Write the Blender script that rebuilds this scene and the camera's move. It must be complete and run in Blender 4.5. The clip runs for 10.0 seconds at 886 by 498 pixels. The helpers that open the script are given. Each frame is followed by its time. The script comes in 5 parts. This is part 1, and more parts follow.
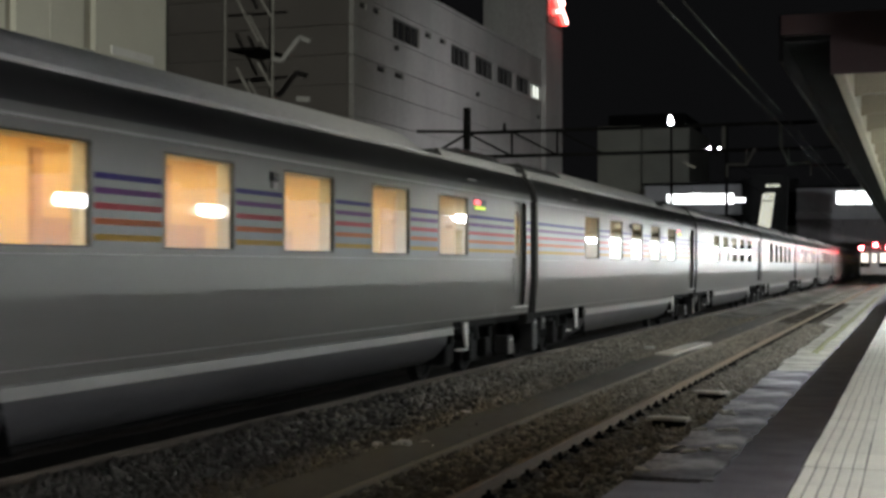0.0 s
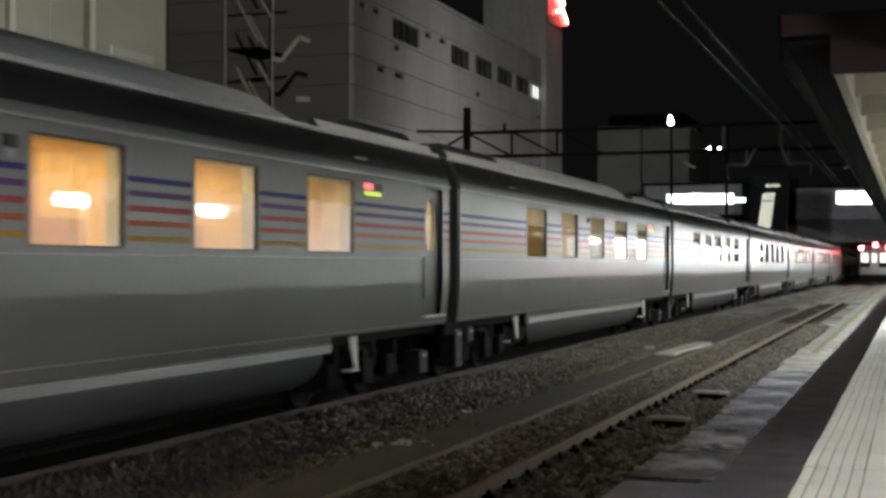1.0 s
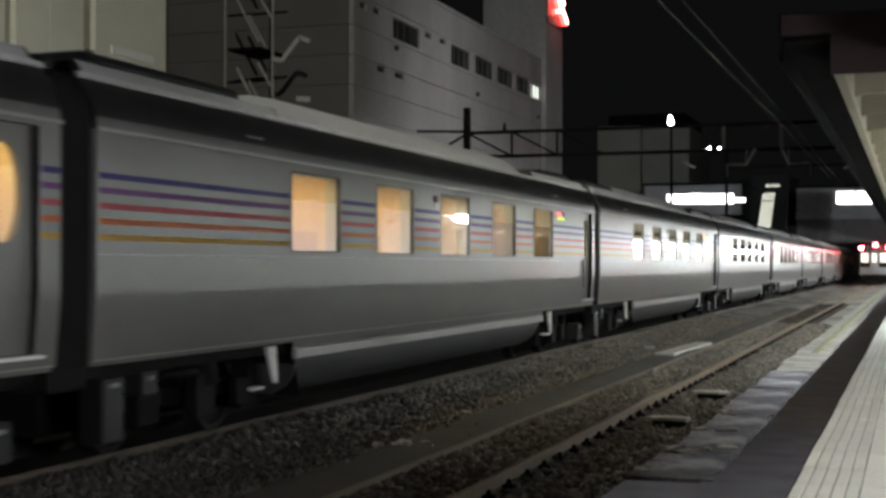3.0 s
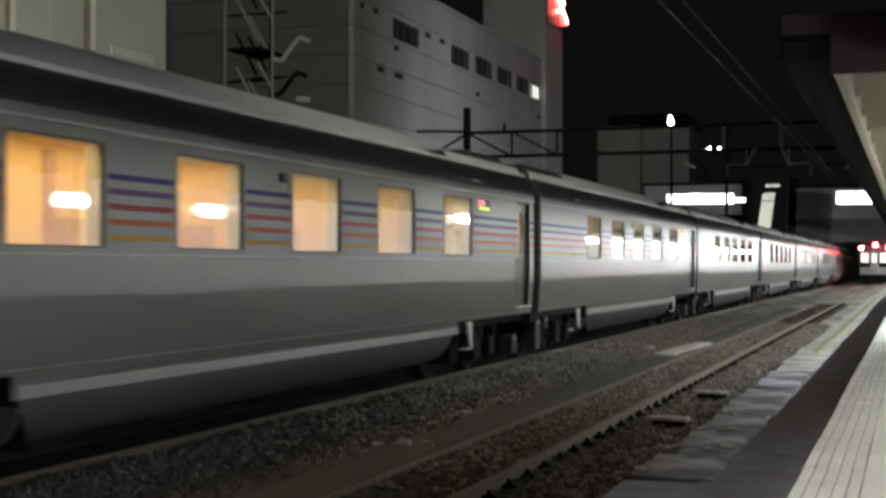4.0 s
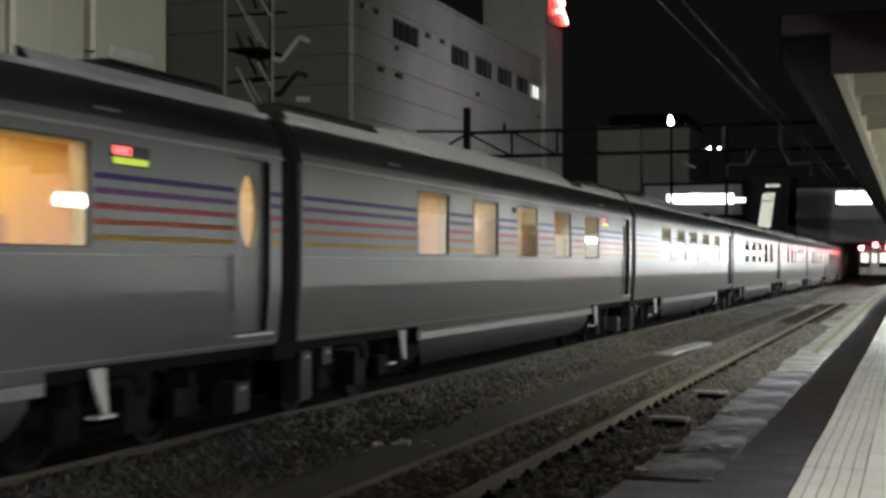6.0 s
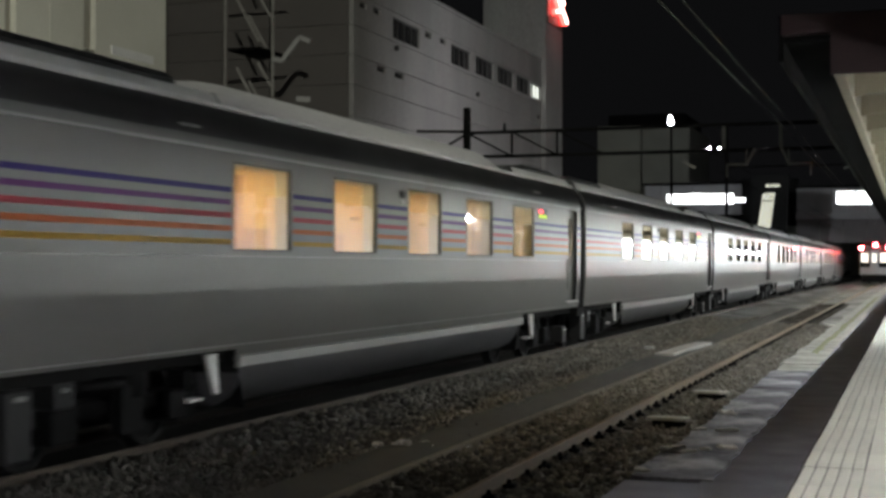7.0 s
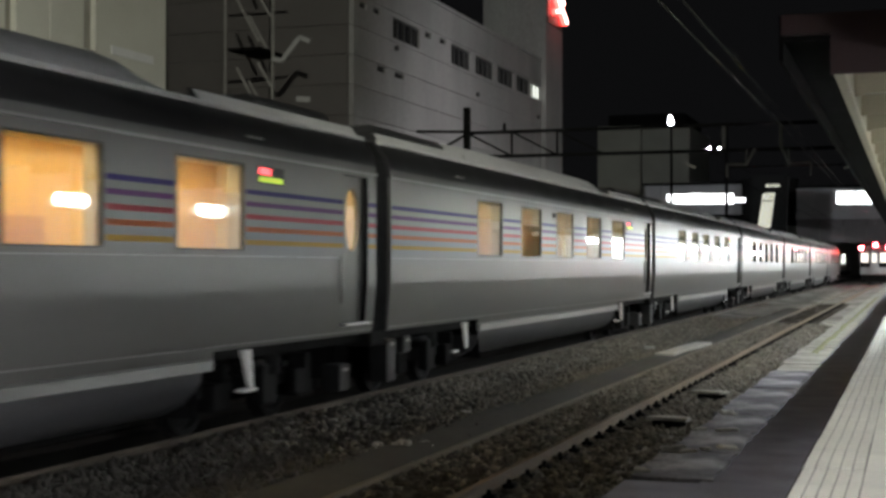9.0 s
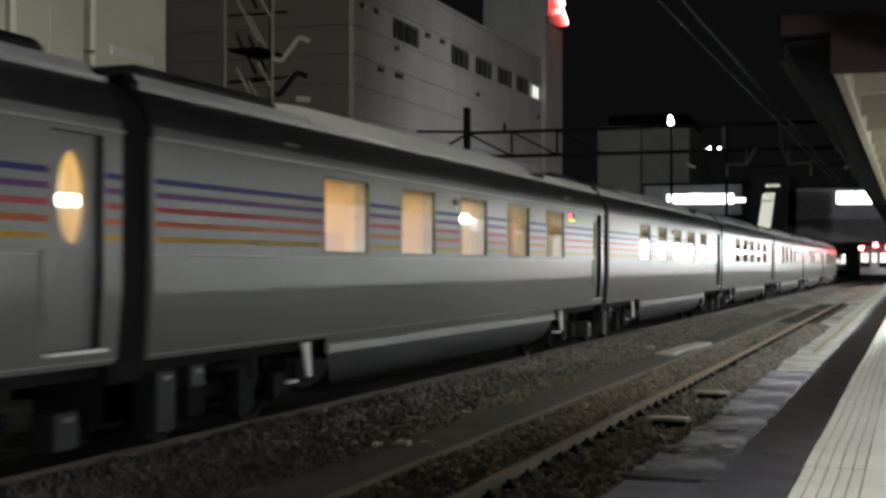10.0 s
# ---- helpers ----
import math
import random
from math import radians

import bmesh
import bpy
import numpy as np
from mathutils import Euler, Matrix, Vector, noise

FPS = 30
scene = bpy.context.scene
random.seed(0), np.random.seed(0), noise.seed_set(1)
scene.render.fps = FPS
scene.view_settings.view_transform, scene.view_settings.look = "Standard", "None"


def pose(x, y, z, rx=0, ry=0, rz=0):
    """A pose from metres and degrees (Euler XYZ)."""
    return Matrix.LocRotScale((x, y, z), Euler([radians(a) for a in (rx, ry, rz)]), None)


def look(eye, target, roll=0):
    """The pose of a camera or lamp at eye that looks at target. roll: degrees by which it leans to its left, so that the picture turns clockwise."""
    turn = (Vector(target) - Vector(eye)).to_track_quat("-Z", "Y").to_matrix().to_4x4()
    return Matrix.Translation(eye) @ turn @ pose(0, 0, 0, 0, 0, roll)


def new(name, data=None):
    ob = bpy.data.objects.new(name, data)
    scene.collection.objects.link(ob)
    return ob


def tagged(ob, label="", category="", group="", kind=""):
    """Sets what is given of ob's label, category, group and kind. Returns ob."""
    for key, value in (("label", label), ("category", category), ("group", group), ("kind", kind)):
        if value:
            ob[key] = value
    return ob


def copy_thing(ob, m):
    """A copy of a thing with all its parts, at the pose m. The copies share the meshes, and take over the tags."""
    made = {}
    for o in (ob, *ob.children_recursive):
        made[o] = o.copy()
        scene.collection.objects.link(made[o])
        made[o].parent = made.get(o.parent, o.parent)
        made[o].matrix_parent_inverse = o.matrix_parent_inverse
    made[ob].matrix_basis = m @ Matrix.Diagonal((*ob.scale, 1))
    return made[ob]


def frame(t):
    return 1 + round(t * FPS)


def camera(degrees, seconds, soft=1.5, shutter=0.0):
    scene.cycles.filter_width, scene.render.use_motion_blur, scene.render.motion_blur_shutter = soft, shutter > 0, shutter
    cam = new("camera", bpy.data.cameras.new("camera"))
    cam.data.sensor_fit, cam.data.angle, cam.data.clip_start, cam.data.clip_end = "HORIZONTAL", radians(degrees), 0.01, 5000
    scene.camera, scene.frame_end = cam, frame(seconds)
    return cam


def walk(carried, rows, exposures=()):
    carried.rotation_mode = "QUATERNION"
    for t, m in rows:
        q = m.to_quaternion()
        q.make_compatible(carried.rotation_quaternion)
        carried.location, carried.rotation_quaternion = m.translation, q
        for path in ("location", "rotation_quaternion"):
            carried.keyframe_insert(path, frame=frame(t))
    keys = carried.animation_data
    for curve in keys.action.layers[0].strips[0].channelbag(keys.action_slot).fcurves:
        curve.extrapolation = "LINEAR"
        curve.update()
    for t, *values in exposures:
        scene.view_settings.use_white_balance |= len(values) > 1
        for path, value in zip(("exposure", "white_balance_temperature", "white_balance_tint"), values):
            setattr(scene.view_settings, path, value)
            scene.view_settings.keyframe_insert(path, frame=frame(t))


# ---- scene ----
# ------------------------------------------------------------------ camera
cam = camera(36.18, 10.0, soft=3.2, shutter=0.6)
EYE = pose(0, 0, 1.875, 90.68, 0, 19.117) @ pose(0, 0, 0, 0, 0, 0.064)
walk(cam, [(0, EYE), (10, EYE)])

# ------------------------------------------------------------------ night sky and lights
world = bpy.data.worlds.new("night")
scene.world = world
world.use_nodes = True
world.node_tree.nodes["Background"].inputs[0].default_value = (0.62, 0.63, 0.68, 1)
world.node_tree.nodes["Background"].inputs[1].default_value = 0.0062

TUBE_POWER = 52.0
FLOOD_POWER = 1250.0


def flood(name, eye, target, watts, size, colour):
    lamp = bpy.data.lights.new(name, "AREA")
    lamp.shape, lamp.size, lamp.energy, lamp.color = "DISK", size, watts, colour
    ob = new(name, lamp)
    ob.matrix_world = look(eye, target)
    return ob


# lamp without a mast, added to light the office facade
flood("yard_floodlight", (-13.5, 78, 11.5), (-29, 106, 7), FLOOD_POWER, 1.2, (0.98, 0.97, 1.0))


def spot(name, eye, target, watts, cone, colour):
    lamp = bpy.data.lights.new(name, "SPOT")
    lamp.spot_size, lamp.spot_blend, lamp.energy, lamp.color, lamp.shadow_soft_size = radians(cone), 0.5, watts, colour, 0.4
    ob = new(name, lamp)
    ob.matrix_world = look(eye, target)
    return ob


# unseen lamp behind the camera, added to light warehouse, end wall and train roof
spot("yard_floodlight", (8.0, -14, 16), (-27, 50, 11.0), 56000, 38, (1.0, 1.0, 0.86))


# bare lamp between the far masts, added to light footbridge and far building
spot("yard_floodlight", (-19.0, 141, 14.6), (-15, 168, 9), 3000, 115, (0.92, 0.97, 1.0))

# ------------------------------------------------------------------ materials
def mat(name, colour, rough=0.6, metal=0.0, vary=0.25, scale=6.0, fine=60.0, bump=0.15, per_piece=0.0, spec=0.5, rvar=0.12, stretch=(1, 1, 1), dirt=None, dirt_amount=0.5, dirt_at=(0.45, 0.65)):
    m = bpy.data.materials.new(name)
    m.use_nodes = True
    n, l = m.node_tree.nodes, m.node_tree.links
    b = n["Principled BSDF"]
    b.inputs["Metallic"].default_value = metal
    b.inputs["Specular IOR Level"].default_value = spec
    co = n.new("ShaderNodeTexCoord")
    mp = n.new("ShaderNodeMapping")
    mp.inputs["Scale"].default_value = stretch
    l.new(co.outputs["Object"], mp.inputs["Vector"])
    big, small = n.new("ShaderNodeTexNoise"), n.new("ShaderNodeTexNoise")
    big.inputs["Scale"].default_value, small.inputs["Scale"].default_value = scale, fine
    big.inputs["Detail"].default_value, small.inputs["Detail"].default_value = 4, 3
    for t in (big, small):
        l.new(mp.outputs["Vector"], t.inputs["Vector"])
    add = n.new("ShaderNodeMath")
    add.operation = "ADD"
    l.new(big.outputs["Fac"], add.inputs[0])
    l.new(small.outputs["Fac"], add.inputs[1])
    rng = n.new("ShaderNodeMapRange")
    rng.clamp = False
    rng.inputs["From Min"].default_value, rng.inputs["From Max"].default_value = 0.65, 1.35
    rng.inputs["To Min"].default_value, rng.inputs["To Max"].default_value = 1 - vary, 1 + vary
    l.new(add.outputs[0], rng.inputs["Value"])
    val = rng.outputs["Result"]
    if per_piece:
        info, geo = n.new("ShaderNodeObjectInfo"), n.new("ShaderNodeNewGeometry")
        s = n.new("ShaderNodeMath")
        s.operation = "ADD"
        l.new(info.outputs["Random"], s.inputs[0])
        l.new(geo.outputs["Random Per Island"], s.inputs[1])
        r2 = n.new("ShaderNodeMapRange")
        r2.inputs["From Max"].default_value = 2.0
        r2.inputs["To Min"].default_value, r2.inputs["To Max"].default_value = 1 - per_piece, 1 + per_piece
        l.new(s.outputs[0], r2.inputs["Value"])
        mul = n.new("ShaderNodeMath")
        mul.operation = "MULTIPLY"
        l.new(val, mul.inputs[0])
        l.new(r2.outputs["Result"], mul.inputs[1])
        val = mul.outputs[0]
    sc = n.new("ShaderNodeVectorMath")
    sc.operation = "SCALE"
    sc.inputs[0].default_value = colour
    if dirt:
        mix = n.new("ShaderNodeMix")
        mix.data_type = "RGBA"
        pat = n.new("ShaderNodeTexNoise")
        pat.inputs["Scale"].default_value, pat.inputs["Detail"].default_value = scale * 0.35, 6
        l.new(mp.outputs["Vector"], pat.inputs["Vector"])
        r3 = n.new("ShaderNodeMapRange")
        r3.inputs["From Min"].default_value, r3.inputs["From Max"].default_value = dirt_at
        r3.inputs["To Max"].default_value = dirt_amount
        l.new(pat.outputs["Fac"], r3.inputs["Value"])
        l.new(r3.outputs["Result"], mix.inputs[0])
        mix.inputs[6].default_value, mix.inputs[7].default_value = (*colour, 1), (*dirt, 1)
        l.new(mix.outputs[2], sc.inputs[0])
    l.new(val, sc.inputs["Scale"])
    l.new(sc.outputs[0], b.inputs["Base Color"])
    rr = n.new("ShaderNodeMapRange")
    rr.inputs["To Min"].default_value, rr.inputs["To Max"].default_value = max(0.02, rough - rvar), min(1, rough + rvar)
    l.new(big.outputs["Fac"], rr.inputs["Value"])
    l.new(rr.outputs["Result"], b.inputs["Roughness"])
    if bump:
        bp = n.new("ShaderNodeBump")
        bp.inputs["Strength"].default_value, bp.inputs["Distance"].default_value = bump, 0.02
        l.new(small.outputs["Fac"], bp.inputs["Height"])
        l.new(bp.outputs[0], b.inputs["Normal"])
    return m


def glow(name, colour, strength):
    m = bpy.data.materials.new(name)
    m.use_nodes = True
    b = m.node_tree.nodes["Principled BSDF"]
    b.inputs["Base Color"].default_value = (*[c * 0.8 for c in colour], 1)
    b.inputs["Emission Color"].default_value = (*colour, 1)
    b.inputs["Emission Strength"].default_value = strength
    return m


def glass_mat(name, rough=0.02, tint=(0.9, 0.95, 0.93)):
    m = bpy.data.materials.new(name)
    m.use_nodes = True
    n, l = m.node_tree.nodes, m.node_tree.links
    for x in list(n):
        if x.type == "BSDF_PRINCIPLED":
            n.remove(x)
    out = n["Material Output"]
    tr, gl, mx, fr = n.new("ShaderNodeBsdfTransparent"), n.new("ShaderNodeBsdfGlossy"), n.new("ShaderNodeMixShader"), n.new("ShaderNodeFresnel")
    tr.inputs[0].default_value = (*tint, 1)
    gl.inputs["Roughness"].default_value = rough
    # double glazing: four faces reflect one after another
    fr.inputs[0].default_value = 1.52
    inv, pw, fac = n.new("ShaderNodeMath"), n.new("ShaderNodeMath"), n.new("ShaderNodeMath")
    inv.operation, pw.operation, fac.operation = "SUBTRACT", "POWER", "SUBTRACT"
    inv.inputs[0].default_value, fac.inputs[0].default_value, pw.inputs[1].default_value = 1.0, 1.0, 6.5
    l.new(fr.outputs[0], inv.inputs[1])
    l.new(inv.outputs[0], pw.inputs[0])
    l.new(pw.outputs[0], fac.inputs[1])
    l.new(fac.outputs[0], mx.inputs[0])
    l.new(tr.outputs[0], mx.inputs[1])
    l.new(gl.outputs[0], mx.inputs[2])
    l.new(mx.outputs[0], out.inputs[0])
    return m


SILVER = mat("silver_paint", (0.155, 0.155, 0.147), 0.29, 0.25, 0.05, 0.9, 5, 0.0, rvar=0.0, spec=0.45, stretch=(1, 0.18, 1))
LIP = mat("sill_steel", (0.32, 0.32, 0.31), 0.35, 0.6, 0.1, 1, 30, 0.02)
ROOF_DARK = mat("roof_shoulder_paint", (0.022, 0.022, 0.022), 0.34, 0.08, 0.2, 1, 30, 0.02)
ROOF = mat("roof_paint", (0.47, 0.47, 0.47), 0.6, 0.1, 0.2, 1.2, 40, 0.05, stretch=(1, 0.2, 1))
ROOF_PALE = mat("roof_panel_paint", (0.44, 0.44, 0.43), 0.5, 0.1, 0.15, 1.2, 40, 0.05)
SKIRT = mat("skirt_paint", (0.085, 0.085, 0.09), 0.5, 0.3, 0.2, 0.8, 30, 0.03)
BLACK = mat("underframe_black", (0.008, 0.008, 0.008), 0.8, 0.0, 0.4, 5, 50, 0.2, spec=0.12)
GREYIRON = mat("bogie_grey", (0.008, 0.008, 0.008), 0.7, 0.0, 0.5, 4, 50, 0.2, spec=0.15)
BOX_GREY = mat("equipment_grey", (0.015, 0.015, 0.015), 0.55, 0.1, 0.35, 4, 40, 0.1)
BRIGHT = mat("bright_damper", (0.9, 0.9, 0.89), 0.4, 0.2, 0.1, 6, 60, 0.05)
RUBBER = mat("bellows_rubber", (0.010, 0.010, 0.010), 0.8, 0, 0.3, 6, 50, 0.2, spec=0.15)
STRIPES = [mat("stripe_" + n, c, 0.34, 0.0, 0.06, 1, 30, 0, rvar=0.03, spec=0.07) for n, c in (
    ("blue", (0.036, 0.026, 0.125)), ("purple", (0.098, 0.036, 0.125)), ("red", (0.30, 0.050, 0.060)),
    ("orange", (0.36, 0.100, 0.036)), ("yellow", (0.32, 0.19, 0.030)))]
WOOD = mat("corridor_wood", (0.68, 0.40, 0.085), 0.45, 0, 0.18, 1.5, 30, 0.03, stretch=(1, 3, 0.4))
WOOD_DARK = mat("corridor_wood_dark", (0.42, 0.19, 0.05), 0.45, 0, 0.2, 2, 40, 0.03, stretch=(1, 3, 0.4))
CREAM = mat("cream_lining", (0.68, 0.53, 0.30), 0.5, 0, 0.06, 2, 40, 0.02)
LINING = mat("window_lining", (0.34, 0.30, 0.21), 0.5, 0, 0.08, 3, 40, 0.02)
CORRIDOR_LIGHT = glow("corridor_light", (1.0, 0.78, 0.41), 14.5)
GLASS = glass_mat("window_glass", 0.032)
SIGN_BLACK = mat("sign_housing", (0.01, 0.01, 0.01), 0.4, 0, 0.1, 5, 50, 0.0)
LED_RED = glow("led_red", (1.0, 0.09, 0.10), 3.0)
LED_GREEN = glow("led_green", (0.62, 0.85, 0.08), 0.65)
RAIL = mat("rusty_rail", (0.20, 0.145, 0.092), 0.6, 0.3, 0.3, 4, 60, 0.2)
RAIL_DARK = mat("dark_rusty_rail", (0.11, 0.088, 0.066), 0.7, 0.1, 0.3, 4, 60, 0.2)
# near-black: shade under the train put into the far rail's colour
RAIL_SHADED = mat("oily_rail", (0.02, 0.018, 0.016), 0.8, 0.0, 0.3, 4, 60, 0.2, spec=0.1)
RAIL_TOP = mat("dusty_rail", (0.19, 0.165, 0.125), 0.8, 0.1, 0.2, 4, 60, 0.1)
BALLAST = mat("ballast_stone", (0.225, 0.205, 0.172), 0.9, 0, 0.5, 3, 40, 0.5, per_piece=0.6)
# darker copy of the ballast colour for weakly lit ground
BALLAST_DIM = mat("brake_dust_ballast", (0.085, 0.078, 0.067), 0.9, 0, 0.5, 3, 40, 0.5, per_piece=0.55)
DIRT = mat("dusty_ballast_bed", (0.34, 0.328, 0.30), 0.95, 0, 0.35, 1.4, 28, 0.9, dirt=(0.07, 0.065, 0.055), dirt_amount=0.8)
# ballast colour blackened for the shade beneath the train
UNDER_TRAIN = mat("oily_ballast", (0.018, 0.017, 0.016), 0.85, 0, 0.4, 2, 30, 0.6, spec=0.2)
SANDY = mat("compacted_dust", (0.075, 0.071, 0.062), 0.95, 0, 0.25, 1.3, 30, 0.5)
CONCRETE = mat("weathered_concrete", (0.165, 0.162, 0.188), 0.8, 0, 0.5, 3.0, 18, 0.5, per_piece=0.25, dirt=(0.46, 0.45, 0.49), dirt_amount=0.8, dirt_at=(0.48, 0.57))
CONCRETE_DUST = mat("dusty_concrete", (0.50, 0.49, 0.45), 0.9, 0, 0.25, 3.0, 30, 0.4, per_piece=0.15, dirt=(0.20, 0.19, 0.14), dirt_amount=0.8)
CONCRETE_PALE = mat("pale_concrete", (0.62, 0.60, 0.56), 0.8, 0, 0.2, 4, 40, 0.3)
MOSS = mat("yellow_green_moss", (0.29, 0.30, 0.15), 0.95, 0, 0.4, 3, 40, 0.6, dirt=(0.20, 0.19, 0.13), dirt_amount=0.9)
ASPHALT = mat("trackside_asphalt", (0.29, 0.285, 0.35), 0.85, 0, 0.3, 2, 60, 0.4)
TILE = mat("platform_tile", (0.76, 0.75, 0.69), 0.6, 0, 0.12, 3, 50, 0.15, per_piece=0.10)
JOINT = mat("tile_joint", (0.09, 0.09, 0.08), 0.9, 0, 0.3, 6, 60, 0.3)
PLATFORM = mat("platform_concrete", (0.30, 0.30, 0.29), 0.85, 0, 0.25, 2, 40, 0.3)
BEAM = mat("cream_canopy_steel", (0.44, 0.395, 0.29), 0.55, 0, 0.15, 2, 40, 0.08)
CANOPY_ROOF = mat("canopy_sheet", (0.20, 0.185, 0.15), 0.6, 0, 0.2, 2, 40, 0.08)
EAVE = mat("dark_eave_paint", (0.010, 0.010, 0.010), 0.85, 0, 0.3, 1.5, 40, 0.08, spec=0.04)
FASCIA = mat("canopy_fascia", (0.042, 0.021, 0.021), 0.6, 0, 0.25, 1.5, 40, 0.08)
TUBE = glow("fluorescent_tube", (0.93, 0.99, 1.0), TUBE_POWER)
TUBE_DIM = glow("old_fluorescent_tube", (0.93, 0.99, 1.0), 0.95 * TUBE_POWER)
TUBE_FAR = glow("far_fluorescent_tube", (0.93, 0.99, 1.0), 4.6 * TUBE_POWER)
FILL_TUBE = glow("bright_fluorescent_tube", (0.93, 0.99, 1.0), 6.6 * TUBE_POWER)
DOWN_GLOW = glow("downlight_diffuser", (1.0, 1.0, 0.93), 46.0)
SIDE_FILL_GLOW = glow("machine_front", (0.97, 0.98, 1.0), 54.0)
WHITE = mat("white_enamel", (0.75, 0.75, 0.73), 0.45, 0, 0.08, 4, 40, 0.02)
FACADE = mat("grey_facade_panel", (0.30, 0.29, 0.285), 0.85, 0, 0.22, 0.5, 9, 0.15, per_piece=0.06, stretch=(1, 1, 0.35), dirt=(0.25, 0.265, 0.25), dirt_amount=0.6)
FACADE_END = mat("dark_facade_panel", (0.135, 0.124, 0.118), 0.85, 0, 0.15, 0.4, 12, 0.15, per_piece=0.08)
PALE_WALL = mat("pale_wall_panel", (0.64, 0.635, 0.555), 0.8, 0, 0.1, 0.4, 12, 0.1, per_piece=0.04)
SEAM = mat("wall_seam", (0.30, 0.285, 0.24), 0.85, 0, 0.2, 1, 20, 0.1)
DARKGLASS = mat("unlit_window_glass", (0.02, 0.02, 0.022), 0.15, 0, 0.3, 1, 20, 0.0)
FRAME = mat("window_frame_metal", (0.06, 0.06, 0.06), 0.5, 0.4, 0.2, 3, 40, 0.05)
# steel coloured near-black so that unlit parts stand as silhouettes
STEEL = mat("dark_galvanised_steel", (0.008, 0.008, 0.008), 0.85, 0.0, 0.3, 3, 40, 0.1, spec=0.08)
# lighter copy of that steel, for gantry parts faintly lit
DIM_STEEL = mat("dull_galvanised_steel", (0.14, 0.138, 0.132), 0.7, 0.1, 0.3, 3, 40, 0.1, spec=0.2)
STAIR = mat("stair_steel", (0.33, 0.32, 0.30), 0.6, 0.2, 0.25, 2, 40, 0.1)
FARWALL = mat("far_building_wall", (0.29, 0.29, 0.25), 0.85, 0, 0.2, 0.3, 8, 0.1)
BRIDGE = mat("footbridge_cladding", (0.40, 0.40, 0.41), 0.7, 0.1, 0.15, 0.6, 14, 0.08, per_piece=0.05)
HAZE_GREY = mat("dark_cladding", (0.20, 0.185, 0.19), 0.7, 0.1, 0.2, 0.6, 14, 0.08, per_piece=0.1)
LIT_WIN = glow("lit_window", (0.95, 1.0, 1.0), 5.0)
HALL_WIN = glow("waiting_room_pane", (0.97, 1.0, 0.97), 3.0)
LIT_ROOM = glow("lit_room_window", (0.95, 1.0, 0.9), 1.6)
LIT_STAIR = glow("lit_stair_glazing", (0.95, 0.95, 0.78), 0.55)
NEON = glow("red_neon", (1.0, 0.06, 0.05), 7.0)
NEON_HOT = glow("neon_core", (1.0, 0.55, 0.5), 6.0)
FLOOD_GLOW = glow("floodlight_face", (0.9, 0.96, 1.0), 120.0)
SIGNAL_RED = glow("tail_lamp_red", (1.0, 0.06, 0.07), 150.0)
LENS_RED = glow("tail_lamp_lens", (1.0, 0.02, 0.03), 1.6)
HEAD_WHITE = glow("cab_interior_light", (1.0, 0.95, 0.85), 1.3)
PALE_STEEL = mat("pale_galvanised_steel", (0.5, 0.5, 0.49), 0.5, 0.3, 0.15, 3, 40, 0.05)
BLACK_WOOD = mat("old_sleeper_wood", (0.05, 0.04, 0.03), 0.9, 0, 0.4, 5, 50, 0.4, stretch=(0.3, 1, 1))
HYDRANT = mat("red_enamel", (0.45, 0.03, 0.03), 0.4, 0, 0.1, 3, 40, 0.02)
CABLE = mat("catenary_wire", (0.35, 0.34, 0.33), 0.5, 0.5, 0.2, 3, 40, 0.0)
TRAIN_RED = mat("railcar_paint", (0.13, 0.125, 0.12), 0.4, 0.1, 0.1, 1, 30, 0.02)
ROAD_NIGHT = mat("distant_ground", (0.06, 0.058, 0.05), 0.95, 0, 0.3, 0.6, 12, 0.4)


# ------------------------------------------------------------------ mesh helpers
def box(bm, x0, x1, y0, y1, z0, z1, bevel=0.0):
    vs = [bm.verts.new(p) for p in ((x0, y0, z0), (x1, y0, z0), (x1, y1, z0), (x0, y1, z0), (x0, y0, z1), (x1, y0, z1), (x1, y1, z1), (x0, y1, z1))]
    fs = [bm.faces.new([vs[i] for i in q]) for q in ((3, 2, 1, 0), (4, 5, 6, 7), (0, 1, 5, 4), (1, 2, 6, 5), (2, 3, 7, 6), (3, 0, 4, 7))]
    if bevel:
        es = list({e for f in fs for e in f.edges})
        bmesh.ops.bevel(bm, geom=es, offset=bevel, segments=2, affect="EDGES", profile=0.5)
    return vs


def bar(bm, a, b, w, h=None):
    """A square bar from a to b."""
    a, b, h = Vector(a), Vector(b), h or w
    d = (b - a).normalized()
    s = d.cross(Vector((0, 0, 1)))
    s = s.normalized() if s.length > 1e-4 else Vector((1, 0, 0))
    u = s.cross(d)
    ring = [(-w / 2, -h / 2), (w / 2, -h / 2), (w / 2, h / 2), (-w / 2, h / 2)]
    va = [bm.verts.new(a + s * p + u * q) for p, q in ring]
    vb = [bm.verts.new(b + s * p + u * q) for p, q in ring]
    for i in range(4):
        bm.faces.new((va[i], va[(i + 1) % 4], vb[(i + 1) % 4], vb[i]))
    bm.faces.new(va[::-1])
    bm.faces.new(vb)


